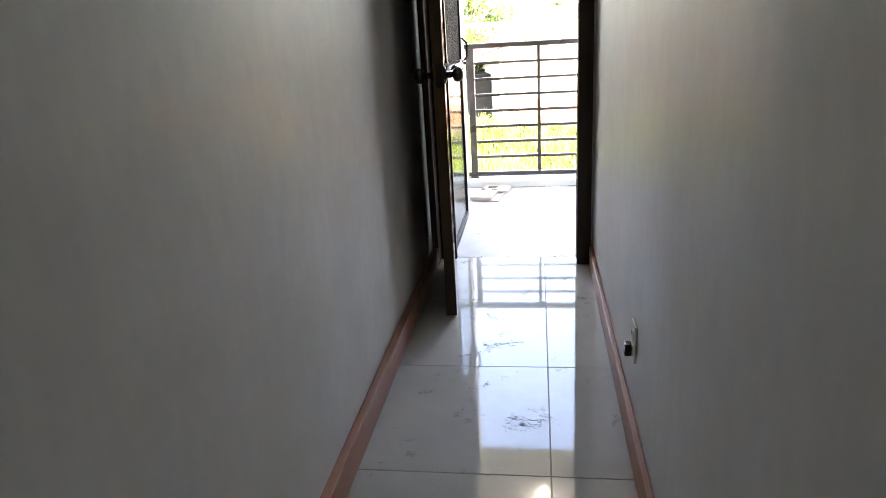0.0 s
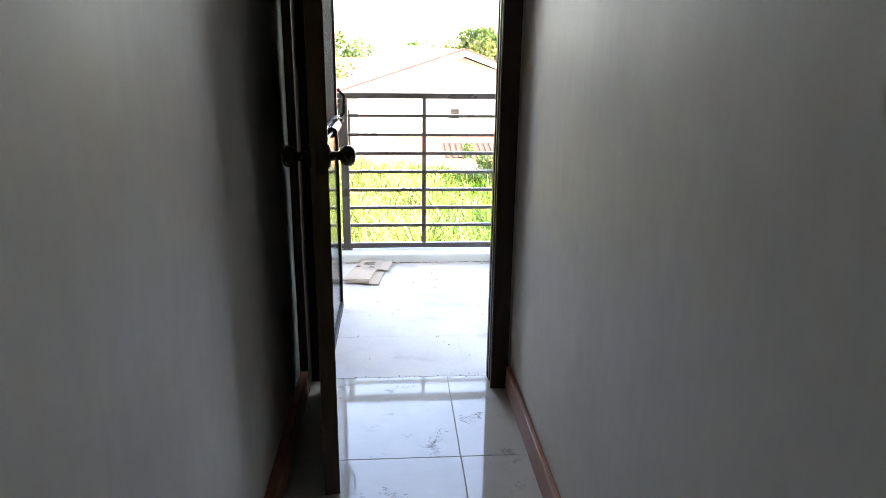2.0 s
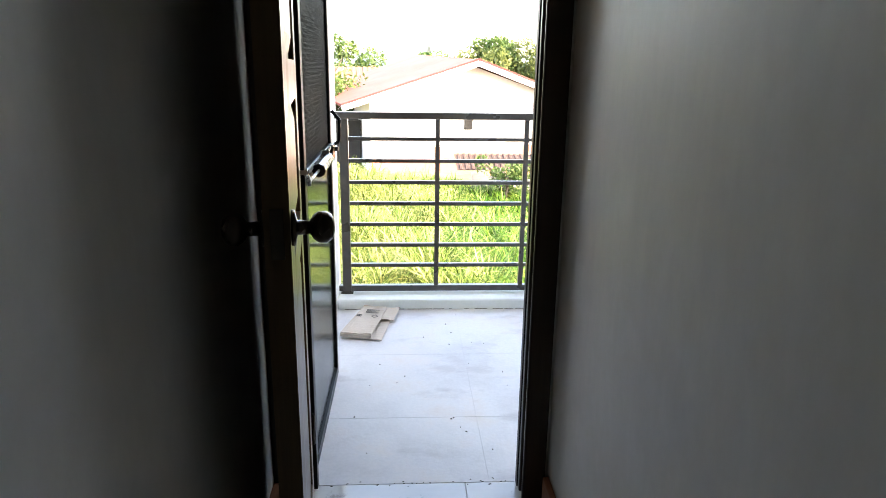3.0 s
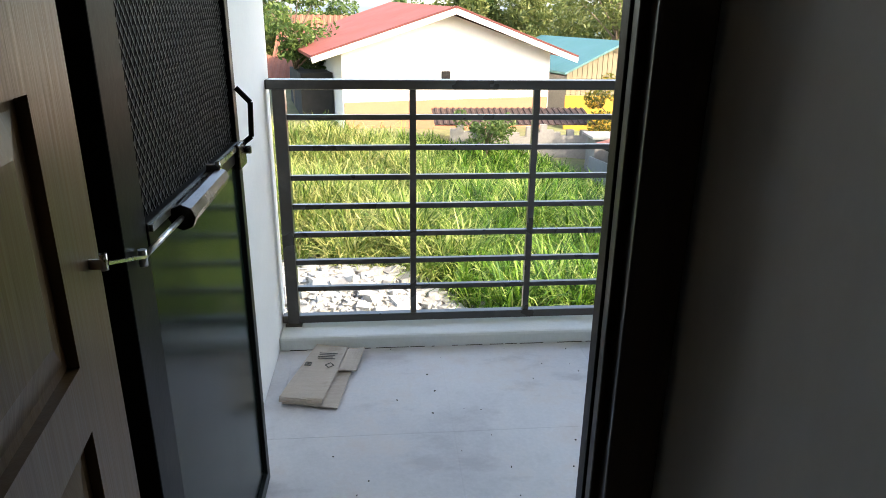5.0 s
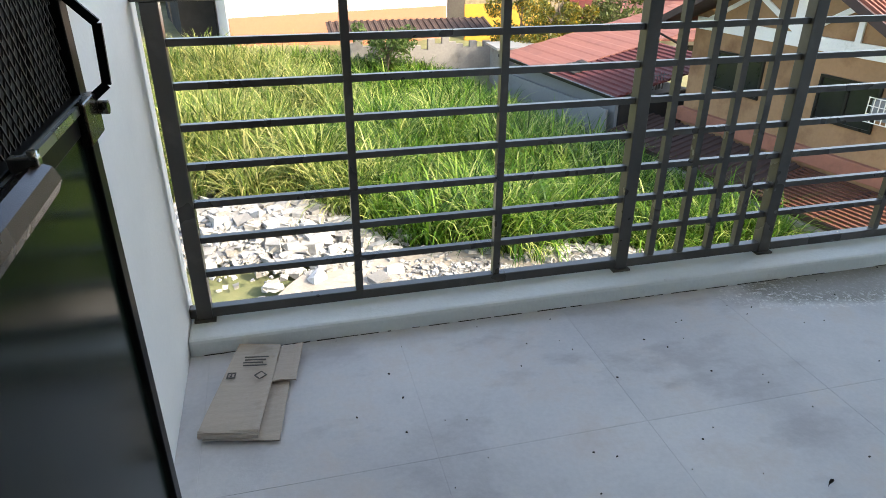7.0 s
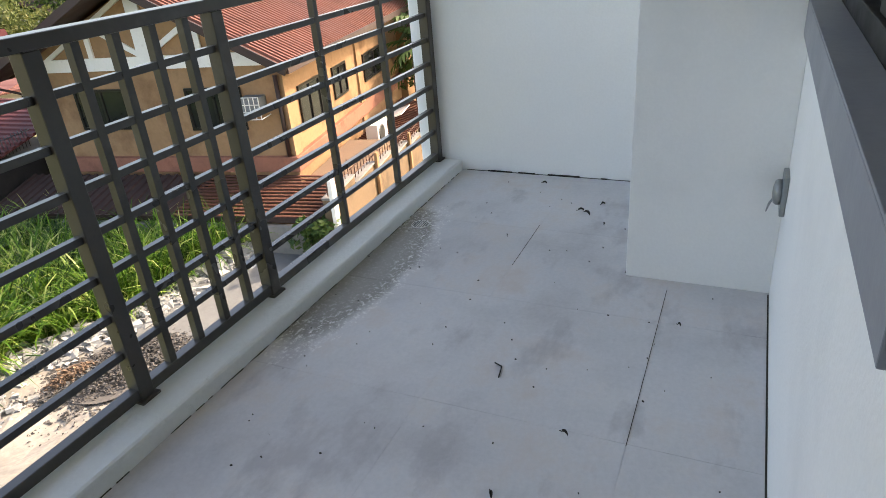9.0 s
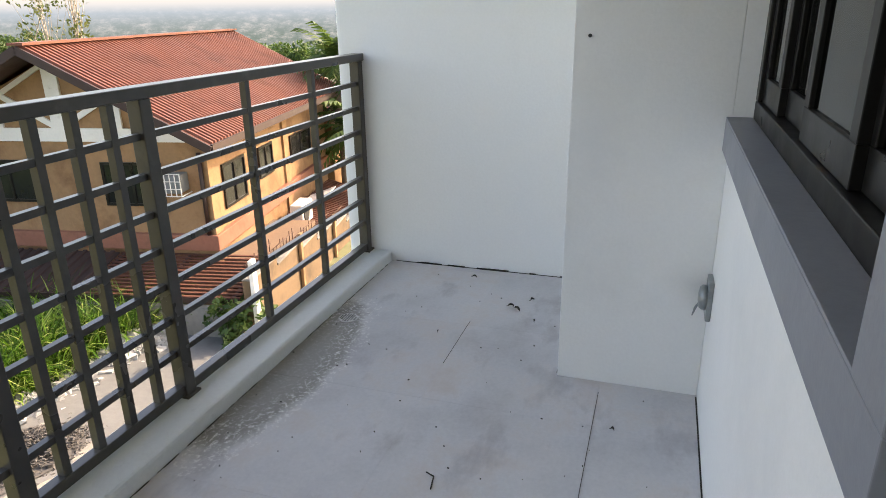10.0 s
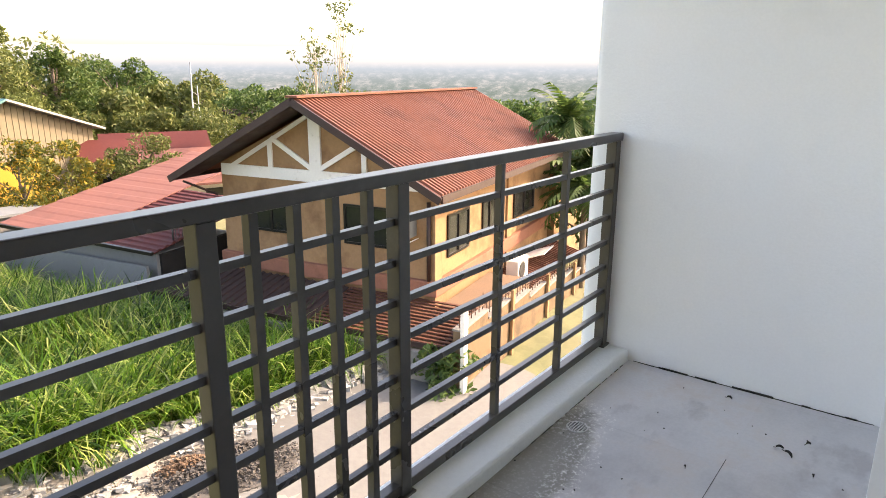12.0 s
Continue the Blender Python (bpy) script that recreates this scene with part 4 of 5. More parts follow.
def grass_field(name, count, region, seed, lmin, lmax, wmin, wmax, label):
    """Long arching blades in clumps: five quads a blade, drooping and thinning to a tip."""
    g = np.random.default_rng(seed)
    nc = count // 40
    cx, cy = region(g, nc)
    clump = g.integers(0, nc, count)
    size = (g.uniform(0.6, 1.2, nc) * (1 + 0.2 * np.sin(cx * 1.1) * np.cos(cy * 0.9)))[clump]
    ex, ey = g.normal(0, 0.10, count), g.normal(0, 0.10, count)
    x, y = cx[clump] + ex, cy[clump] + ey
    ln = g.uniform(lmin, lmax, count) * size * np.where(y > 20, np.interp(x, (1.6, 3.0), (1.0, 0.6)), 1.0) * np.interp(x, (6.5, 9.5), (1.0, 0.72))
    a = np.arctan2(ey, ex) + g.normal(0, 0.7, count)
    start, bend = g.uniform(0.03, 0.42, count), g.uniform(0.7, 2.7, count)
    w = g.uniform(wmin, wmax, count)
    dx, dy = np.cos(a), np.sin(a)
    px, py, pz = x.copy(), y.copy(), ground_z(x, y) - 0.05
    n, rings = 5, []
    for k in range(n + 1):
        u = k / n
        half = w * max(0.04, (0.75 + 0.6 * u) * (1 - u ** 2.2)) / 2
        rings.append((np.stack([px + dy * half, py - dx * half, pz], -1), np.stack([px - dy * half, py + dx * half, pz], -1)))
        th = start + bend * ((u + 0.5 / n) ** 1.7)
        step = ln / n
        px, py, pz = px + dx * np.sin(th) * step, py + dy * np.sin(th) * step, pz + np.cos(th) * step
    v = np.stack([p for r in rings for p in r], 1).reshape(-1, 3)
    base = np.arange(count)[:, None] * (2 * n + 2)
    f = np.concatenate([base + np.array([[0, 1, 3, 2]]) + 2 * k for k in range(n)], 0)
    me = bpy.data.meshes.new(name)
    me.vertices.add(len(v))
    me.vertices.foreach_set("co", v.astype(np.float32).ravel())
    me.loops.add(4 * len(f))
    me.loops.foreach_set("vertex_index", f.astype(np.int32).ravel())
    me.polygons.add(len(f))
    me.polygons.foreach_set("loop_start", np.arange(0, 4 * len(f), 4, dtype=np.int32))
    me.update(calc_edges=True)
    me.materials.append(M["grass"])
    return tagged(new(name, me), label, "grass", "", "stuff")


def field_region(near, far):
    def pick(g, n):
        x, y = g.uniform(-6, 12, n * 4), g.uniform(near, far, n * 4)
        ok = y > np.interp(x, (-14, -1, 1.5, 3.0, 6, 8, 11, 13), (13.6, 13.6, 12.7, 11.0, 10.4, 10.1, 10.1, 10.1)) + 0.25 * np.sin(x * 2.3)
        ok &= x < np.where(y < 12.5, 11.2, np.where(y < 15.8, 10.6, 8.4 - 0.16 * (y - 16.4)))
        x, y = x[ok], y[ok]
        return x[:n], y[:n]
    return pick


grass_field("tall_grass_field", 46000, field_region(8.5, 17.5), 11, 0.75, 1.85, 0.020, 0.050, "dense tall green grass filling the vacant lot")
grass_field("tall_grass_far", 46000, field_region(16.5, 26.2), 12, 0.7, 1.5, 0.022, 0.048, "dense tall yellow-green grass farther up the lot")


# ---- trees ----
def leaf_cloud(g, centres, radii, n, size, squash=0.8):
    k = g.integers(0, len(centres), n)
    d = g.normal(0, 1, (n, 3))
    d /= np.linalg.norm(d, axis=1)[:, None]
    rad = g.uniform(0.35, 1.0, n) ** 0.5
    p = centres[k] + d * (radii[k] * rad)[:, None] * np.array([1, 1, squash])
    u = g.normal(0, 1, (n, 3))
    u /= np.linalg.norm(u, axis=1)[:, None]
    t = np.cross(u, g.normal(0, 1, (n, 3)))
    t /= np.linalg.norm(t, axis=1)[:, None]
    s = g.uniform(0.6, 1.3, n)[:, None] * size
    return np.stack([p - u * s, p + t * s * 0.42, p + u * s, p - t * s * 0.42], 1)


def tree(x, y, h, spread, seed, leaves=2600, leaf=0.16, mat="leaf", bark="bark", label="", category="tree", name="tree", blobs=16, low=0.35, trunk_r=None, sink=0.2, group=""):
    """A tapered trunk with limbs and a crown of loose leaf clumps."""
    g = np.random.default_rng(seed)
    z = float(ground_z(np.float64(x), np.float64(y))) - sink
    ob = holder(name, pose(x, y, z), label or "leafy green tree on the slope", category, group)
    bm = bmesh.new()
    r = trunk_r or 0.028 * h
    cur, prev = Vector((0, 0, 0)), r
    for i in range(4):
        nxt = Vector((g.normal(0, 0.03 * h), g.normal(0, 0.03 * h), h * 0.2 * (i + 1)))
        tube(bm, cur, nxt, prev, prev * 0.75, 8, False)
        cur, prev = nxt, prev * 0.75
    cs, rs = [], []
    for i in range(blobs):
        a, f = g.uniform(0, 6.28), g.uniform(0.15, 1.0)
        zz = h * g.uniform(low, 0.95)
        wide = spread * f * math.sin(math.pi * min(0.95, max(0.18, (zz / h - low) / (1.02 - low))))** 0.6
        c = Vector((wide * math.cos(a), wide * math.sin(a), zz))
        cs.append(c)
        rs.append(spread * g.uniform(0.22, 0.42))
        st = Vector((0, 0, max(0.15 * h, zz * 0.62)))
        tube(bm, st, c, r * 0.35, r * 0.1, 5, False)
    part("trunk", bm, bark, ob)
    v = leaf_cloud(g, np.array([tuple(c) for c in cs]), np.array(rs), leaves, leaf)
    cr = quads_mesh("crown", v, mat)
    cr.parent = ob
    return ob


def woods(name, spots, seed, mat, leaves, leaf, label):
    g = np.random.default_rng(seed)
    cs, rs = [], []
    for x, y, h, r in spots:
        z = float(ground_z(np.float64(x), np.float64(y)))
        for _ in range(9):
            a, f = g.uniform(0, 6.28), g.uniform(0, 0.8)
            cs.append((x + r * f * math.cos(a), y + r * f * math.sin(a), z + h * g.uniform(0.2, 0.9)))
            rs.append(r * g.uniform(0.3, 0.55))
    ob = quads_mesh(name, leaf_cloud(g, np.array(cs), np.array(rs), leaves, leaf), mat)
    return tagged(ob, label, "trees", "", "stuff")


def polar(az, d):
    return d * math.sin(radians(az)), d * math.cos(radians(az))


def tree_top(az, d):
    """Height of the treeline seen over the houses, by bearing."""
    el = np.interp(az, (-25, -8, 0, 4, 6, 12, 21, 24, 29, 35, 38, 45, 60, 95), (1.0, 0.5, 0.2, 0.7, 2.0, 2.2, 3.0, 1.3, 0.1, -1.0, -1.4, -1.6, -1.9, -2.1))
    return 1.3 + d * math.tan(radians(float(el)))


def wood_spots(g, bearings, rings_, fill=0.92):
    out = []
    for a in bearings:
        for lo, hi in rings_:
            d = g.uniform(lo, hi)
            x, y = polar(a + g.uniform(-1, 1), d)
            h = max(2.2, (tree_top(a, d) - float(ground_z(np.float64(x), np.float64(y)))) * g.uniform(0.75, fill + 0.08))
            out.append((x, y, h, max(1.8, h * g.uniform(0.4, 0.6))))
    return out


g = np.random.default_rng(5)
woods("woods_hill", wood_spots(g, np.arange(-24, 34, 2.2), ((48, 54), (58, 66), (70, 84))), 21, "leaf_olive", 90000, 0.22, "mixed green woods on the hillside behind the houses")
woods("woods_dark", wood_spots(g, np.arange(26, 60, 2.2), ((58, 66), (74, 90), (100, 120))), 22, "leaf_dark", 70000, 0.28, "dense dark green woods below the hill")
woods("woods_valley", wood_spots(g, np.arange(42, 94, 1.7), ((125, 150), (180, 230), (260, 340))), 23, "leaf_dark", 46000, 0.6, "wooded valley floor far below")

g2 = np.random.default_rng(6)
slope_spots = []
for a in np.arange(8, 46, 1.5):
    for lo, hi in ((38, 42), (43, 48)):
        d = g2.uniform(lo, hi)
        x, y = polar(a + g2.uniform(-0.8, 0.8), d)
        top = 1.3 + d * math.tan(radians(float(np.interp(a, (8, 20, 26, 34, 46), (-1.4, -1.0, -2.7, -3.1, -4.0)))))
        h = max(1.2, (top - float(ground_z(np.float64(x), np.float64(y)))) * g2.uniform(0.8, 1.1))
        if not (abs(x - 19.5) < 4.5 and abs(y - 35) < 3.5) and not (x < 18 and y < 41):
            slope_spots.append((x, y, h, max(1.5, h * g2.uniform(0.35, 0.5))))
woods("woods_slope", slope_spots, 24, "leaf_olive", 60000, 0.13, "yellow-green bamboo and brush on the slope")

# ---- ochre house ----
HG = Vector((12.575, 9.691, 0))
house = holder("ochre_house", Matrix.Translation(HG) @ pose(0, 0, 0, 0, 0, 11.2), "two-storey ochre house with a red ribbed metal roof", "house")
# in house coordinates: x along the ridge, y along the gable, gable face at x = 0
HW, HL, EAVE, RIDGE = 6.33, 8.94, -1.01, 0.71
bm = bmesh.new()
box(bm, 0, HL, 0, HW, -8.0, EAVE - 0.02)
gb = [bm.verts.new(p) for p in ((0, 0, EAVE - 0.02), (0, HW, EAVE - 0.02), (0, HW / 2, RIDGE - 0.25))]
ge = [bm.verts.new((HL, v.co.y, v.co.z)) for v in gb]
bm.faces.new(gb)
bm.faces.new(ge[::-1])
for i in range(3):
    bm.faces.new((gb[i], gb[(i + 1) % 3], ge[(i + 1) % 3], ge[i]))
part("wall", bm, "yellow_wall", house, "ochre rendered wall")


def ribbed_slope(x0, x1, y0, z0, y1, z1, pitch, amp, extra=0.0):
    """A metal roof slope with trapezoid ribs running down it, 3 cm thick."""
    bm = bmesh.new()
    n = int(abs(x1 - x0) / pitch)
    prof = []
    for i in range(n):
        for f, h in ((0.0, 0), (0.42, 0), (0.52, 1), (0.86, 1)):
            prof.append((x0 + (x1 - x0) * (i + f) / n, amp * h))
    prof.append((x1, 0))
    rows = []
    for y, z in ((y0, z0), (y1, z1)):
        rows.append([bm.verts.new((x, y, z + h)) for x, h in prof])
        rows.append([bm.verts.new((x, y, z - 0.03)) for x, h in prof])
    for a, b in ((0, 2), (3, 1), (1, 0), (2, 3)):
        for i in range(len(prof) - 1):
            bm.faces.new((rows[a][i], rows[a][i + 1], rows[b][i + 1], rows[b][i]))
    return bm


OV, OE = 0.91, 0.62
slope = (RIDGE - EAVE) / (HW / 2)
zl = EAVE - slope * OE + 0.12
roof = part("roof", ribbed_slope(-OV, HL + 0.5, -OE, zl, HW / 2, RIDGE, 0.155, 0.06), "red_roof", house, "red ribbed metal roof slope")
part("roof_slope", ribbed_slope(-OV, HL + 0.5, HW + OE + 0.3, zl - 0.1, HW / 2, RIDGE, 0.155, 0.05), "red_roof", roof)
bm = bmesh.new()
bar(bm, (-OV - 0.02, HW / 2, RIDGE + 0.05), (HL + 0.52, HW / 2, RIDGE + 0.05), 0.34, 0.05)
part("ridge_cap", bm, "red_roof", roof)
for x in (-OV - 0.03, HL + 0.53):
    for yo, zo, n in ((-OE, zl - 0.09, -0.56), (HW + OE + 0.3, zl - 0.19, 0.56)):
        part("bargeboard", bar(bmesh.new(), (x, yo, zo), (x, HW / 2, RIDGE - 0.06), 0.05, 0.17, (0, n, 0.83)), "maroon", roof, "dark maroon bargeboard")
for yo, zo in ((-OE - 0.02, zl - 0.06), (HW + OE + 0.32, zl - 0.16)):
    part("fascia", bar(bmesh.new(), (-OV, yo, zo), (HL + 0.5, yo, zo), 0.05, 0.16), "maroon", roof, "dark maroon eaves fascia")
bm = bmesh.new()
for s in (-1, 1):
    a = [bm.verts.new(p) for p in ((-OV, HW / 2, RIDGE - 0.12), (0.0, HW / 2, RIDGE - 0.12))]
    yo, zo = (-OE, zl - 0.12) if s < 0 else (HW + OE + 0.3, zl - 0.22)
    b = [bm.verts.new(p) for p in ((0.0, yo, zo), (-OV, yo, zo))]
    bm.faces.new(a + b)
    c = [bm.verts.new(v.co + Vector((0, 0, -0.02))) for v in a + b]
    bm.faces.new(c[::-1])
part("soffit", bm, "maroon", roof, "dark boarded soffit")
# white timber framing on the gable
trim = bmesh.new()
c = HW / 2 + 0.06
box(trim, -0.06, -0.003, 0.16, HW - 0.06, -1.33, -1.04)
box(trim, -0.06, -0.003, c - 0.17, c + 0.17, -1.04, 0.34)
for s in (-1, 1):
    bar(trim, (-0.03, c + s * 0.12, -1.0), (-0.03, c + s * 1.34, -0.30), 0.05, 0.12, (0, -s * 0.5, 0.87))
    box(trim, -0.055, -0.004, c + s * 1.40 - 0.065, c + s * 1.40 + 0.065, -1.04, -0.36)
    bar(trim, (-0.03, c + s * 0.1, 0.33), (-0.03, c + s * 2.95, -1.22), 0.045, 0.10, (0, s * 0.5, 0.86))
part("gable_timber", trim, "white_trim", house, "white painted timber framing on the gable")
part("skirt", boxes((-0.13, HL, -0.13, HW + 0.1, -3.79, -3.42), bevel=0.02), "ledge", house, "faded red ledge round the upper storey")


def house_window(y0, y1, z0, z1, side):
    f = bmesh.new()
    t = 0.06
    spec = [(y0, y1, z0, z0 + t), (y0, y1, z1 - t, z1), (y0, y0 + t, z0 + t, z1 - t), (y1 - t, y1, z0 + t, z1 - t), ((y0 + y1) / 2 - 0.03, (y0 + y1) / 2 + 0.03, z0 + t, z1 - t)]
    for a, b, c, d in spec:
        if side == "gable":
            box(f, -0.05, -0.004, a, b, c, d)
        else:
            box(f, a, b, -0.05, -0.004, c, d)
    w = part("window", f, "win_frame", house, "dark framed window")
    p = boxes((-0.018, -0.006, y0 + t, y1 - t, z0 + t, z1 - t)) if side == "gable" else boxes((y0 + t, y1 - t, -0.018, -0.006, z0 + t, z1 - t))
    part("pane", p, "glass_dark", w, "dark glass pane")


house_window(3.96, 5.44, -2.73, -1.76, "gable")
house_window(1.03, 2.45, -2.78, -1.79, "gable")
house_window(0.68, 1.95, -3.02, -1.98, "long")
house_window(2.85, 3.85, -2.85, -2.02, "long")
house_window(5.3, 7.2, -2.95, -2.15, "long")
for a, b in ((4.7, 5.05), (-0.05, 0.32)):
    part("pilaster", boxes((a, b, -0.06, -0.003, -8, EAVE - 0.05)), "yellow_wall", house)
bm = tube(bmesh.new(), (-0.07, 0.10, -3.6), (-0.07, 0.10, -1.55), 0.05)
part("downpipe", bm, "maroon", house, "dark brown downpipe")
bm = bmesh.new()
tube(bm, (-0.5, HW + 0.9, zl - 0.30), (-0.05, HW + 0.12, -1.9), 0.03)
part("gutter_arm", bm, "maroon", house)
ac = part("air_conditioner", boxes((-0.42, -0.004, 0.44, 0.94, -2.38, -1.98), bevel=0.02), "fence_grey", house, "grey window air conditioner behind a white cage")
bm = bmesh.new()
for k in range(6):
    y = 0.40 + 0.116 * k
    box(bm, -0.47, -0.455, y - 0.008, y + 0.008, -2.44, -1.93)
for k in range(4):
    z = -2.43 + 0.163 * k
    box(bm, -0.47, -0.455, 0.39, 0.99, z - 0.008, z + 0.008)
for y in (0.40, 0.98):
    box(bm, -0.46, -0.003, y - 0.01, y + 0.01, -2.44, -2.42)
part("cage", bm, "white_trim", ac, "white welded cage")
# lean-to roof along the gable, open slats at its corner, and the ledge on the sunny side
bm = ribbed_slope(2.3, HW + 1.0, 0, -4.20, 1.7, -3.86, 0.22, 0.035)
for v in bm.verts:
    x, y = v.co.x, v.co.y
    v.co.x, v.co.y = y - 1.85, x
lean = part("lean_to", bm, "rust_roof", house, "dark rusty ribbed roof below the gable")
for k in range(13):
    x = -1.80 + 0.142 * k
    part("slat", bar(bmesh.new(), (x, -1.25, -4.16 + 0.022 * k), (x, 2.28, -4.16 + 0.022 * k), 0.075, 0.03), "slat", lean, "weathered red slat")
for y in (-1.1, 0.6, 2.2):
    part("rafter", bar(bmesh.new(), (-1.82, y, -4.22), (-0.14, y, -3.94), 0.06, 0.10), "maroon", lean)
part("lean_to_edge", bar(bmesh.new(), (-1.84, -1.25, -4.22), (-1.84, HW + 1.0, -4.24), 0.04, 0.12), "maroon", lean, "dark edge beam")
part("side_ledge", boxes((0.0, 3.1, -1.34, -0.135, -4.35, -4.02), bevel=0.03), "soil", house, "stained earthen-coloured ledge beside the house")
part("side_roof", ribbed_slope(3.15, 8.5, -1.3, -4.6, -0.14, -4.25, 0.16, 0.05), "slat", lean, "red tiled lean-to roof beside the house")
part("sheet", bar(bmesh.new(), (4.9, -0.75, -3.98), (6.3, -0.62, -4.06), 0.85, 0.03, (0, 0.35, 1)), "white_trim", lean, "loose white sheet lying on the roof")
ob = holder("condenser_unit", house.matrix_world @ pose(4.1, -0.62, -4.40), "pale air conditioner condenser on the lean-to roof", "air conditioner")
part("casing", boxes((-0.45, 0.45, -0.18, 0.18, 0, 0.6), bevel=0.02), "outlet", ob)
part("fan_grille", lathe(bmesh.new(), (-0.1, -0.18, 0.3), (0, -1, 0), [(0, 0.24), (0.015, 0.24), (0.02, 0.2)]), "outlet_dark", ob, "round dark fan grille")
part("roof_tile_strip", ribbed_slope(9.6, 13.5, -0.9, -2.4, 2.4, -1.5, 0.2, 0.04), "crimson_roof", house, "lower roof of the house's far end")
part("far_wall", boxes((9.8, 13.3, 0, 2.3, -8, -2.2)), "yellow_wall", house)


# ---- neighbours and garden walls ----
def wall_run(name, a, b, t, z0, z1, mat, label, category="garden wall"):
    bm = bmesh.new()
    a, b = Vector(a), Vector(b)
    zc = (z0 + z1) / 2
    bar(bm, (a.x, a.y, zc), (b.x, b.y, zc), t, z1 - z0)
    return thing(name, bm, mat, label, category)


def in_house(x, y):
    return (house.matrix_world @ Vector((x, y, 0)))[:2]


def wall_top(x):
    """The perimeter wall steps down with the slope."""
    return -3.62 - 0.14 * (x + 1.84)


pw = holder("perimeter_wall", house.matrix_world.copy(), "beige rendered perimeter wall with a mossy coping and wire mesh", "garden wall")
WALL_STEPS = [-1.84 + 1.45 * k for k in range(10)]
for k, (a, b) in enumerate(zip(WALL_STEPS, WALL_STEPS[1:])):
    top = wall_top((a + b) / 2)
    part("wall_panel", boxes((a, b, -1.54, -1.36, -7.9, top - 0.05)), "beige_wall", pw)
    part("coping", boxes((a, b, -1.57, -1.33, top - 0.049, top), bevel=0.01), "concrete", pw, "mossy concrete coping")
    w = 0.10 if k == 0 else 0.07
    if k % 2 == 0:
        part("post", boxes((a - w, a + w, -1.60 - w / 2, -1.56, -7.9, top + 0.42), bevel=0.01), "white_trim" if k == 0 else "yellow_wall", pw, "painted wall post")
    mesh = bmesh.new()
    for i in range(7):
        x = a + (b - a) * (i + 0.5) / 7
        tube(mesh, (x, -1.45, top - 0.02), (x, -1.45, top + 0.34 + 0.05 * math.sin(9 * x)), 0.011, n=5)
    for h in (0.12, 0.30):
        tube(mesh, (a, -1.45, top + h), (b, -1.45, top + h - 0.04), 0.010, n=5)
    part("wire_mesh", mesh, "rusty_iron", pw, "rusty iron mesh on the wall")
wall_run("block_wall", in_house(-1.84, -1.34), in_house(-1.84, 5.2), 0.16, -7.9, -4.35, "concrete", "weathered grey concrete block wall below the lean-to")

pink = holder("pink_roof_house", pose(0, 0, 0), "low grey house with a faded red metal roof", "house")
PN = Vector((9.55, 16.5, -3.35))        # near corner of its eaves
pd = Vector((0.969, 0.247, 0))            # along the eaves
pu = Vector((-0.247, 0.969, 0))           # up the slope


def slab_quad(bm, o, du, dv, lu, lv, z0, z1, t=0.08):
    top = [bm.verts.new(Vector((o.x, o.y, 0)) + du * a + dv * b + Vector((0, 0, z))) for a, b, z in ((0, 0, z0), (lu, 0, z0), (lu, lv, z1), (0, lv, z1))]
    bot = [bm.verts.new(v.co + Vector((0, 0, -t))) for v in top]
    bm.faces.new(top)
    bm.faces.new(bot[::-1])
    for i in range(4):
        bm.faces.new((top[i], bot[i], bot[(i + 1) % 4], top[(i + 1) % 4]))


def ribbed_plane(o, du, dv, lu, lv, z0, z1, pitch, amp, tilt=0.0):
    bm = ribbed_slope(0, lu, 0, z0, lv, z1, pitch, amp)
    for v in bm.verts:
        v.co.z += tilt * v.co.x
        p = Vector((o.x, o.y, 0)) + du * v.co.x + dv * v.co.y
        v.co.x, v.co.y = p.x, p.y
    return bm


part("lower_roof", ribbed_plane(PN, pd, pu, 4.2, 2.9, -3.24, -3.10, 0.25, 0.04, 0.15), "crimson_roof", pink, "dull red ribbed lower roof")
part("upper_roof", ribbed_plane(PN + pu * 2.85 - pd * 0.1, pd, pu, 8.0, 3.0, -3.08, -2.98, 0.8, 0.015, 0.155), "pink_roof", pink, "sun-faded dusty pink upper roof")
bm = bmesh.new()
slab_quad(bm, PN + pd * 0.25 + pu * 0.2, pd, pu, 2.9, 5.2, -3.36, -3.25, 4.5)
part("wall", bm, "fence_grey", pink, "grey rendered wall")
# Near-black slab and sheet painted as shade under the eaves and in the hatch.
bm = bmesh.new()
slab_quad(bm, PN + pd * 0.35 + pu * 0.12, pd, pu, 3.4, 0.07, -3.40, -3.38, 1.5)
part("front_shade_sheet", bm, "void_shade", pink, "dark slab standing in for the shaded open front under the roof")
part("hatch", ribbed_plane(PN + pu * 2.3 + pd * 0.35, pd, pu, 0.9, 0.7, -3.02, -2.92, 0.45, 0.02, 0.13), "void_shade", pink, "dark sheet standing in for the shade in an open roof hatch")
part("gutter", bar(bmesh.new(), PN - pd * 0.06 + Vector((0, 0, 0.10)), PN + pu * 5.8 - pd * 0.1 + Vector((0, 0, 0.34)), 0.10, 0.09), "win_frame", pink, "dark gutter along the roof edge")
bm = bmesh.new()
for k in range(9):
    p = PN + pd * (0.9 + 0.12 * k) + pu * 0.1
    tube(bm, (p.x, p.y, -3.20), (p.x, p.y, -2.72), 0.012, n=5)
q0, q1 = PN + pd * 0.8 + pu * 0.1, PN + pd * 2.0 + pu * 0.1
tube(bm, (q0.x, q0.y, -2.80), (q1.x, q1.y, -2.80), 0.014, n=5)
tube(bm, (q0.x, q0.y, -3.22), (q0.x, q0.y, -2.60), 0.03, n=6)
part("spiked_rail", bm, "outlet_dark", pink, "dark spiked iron rail on the roof edge")
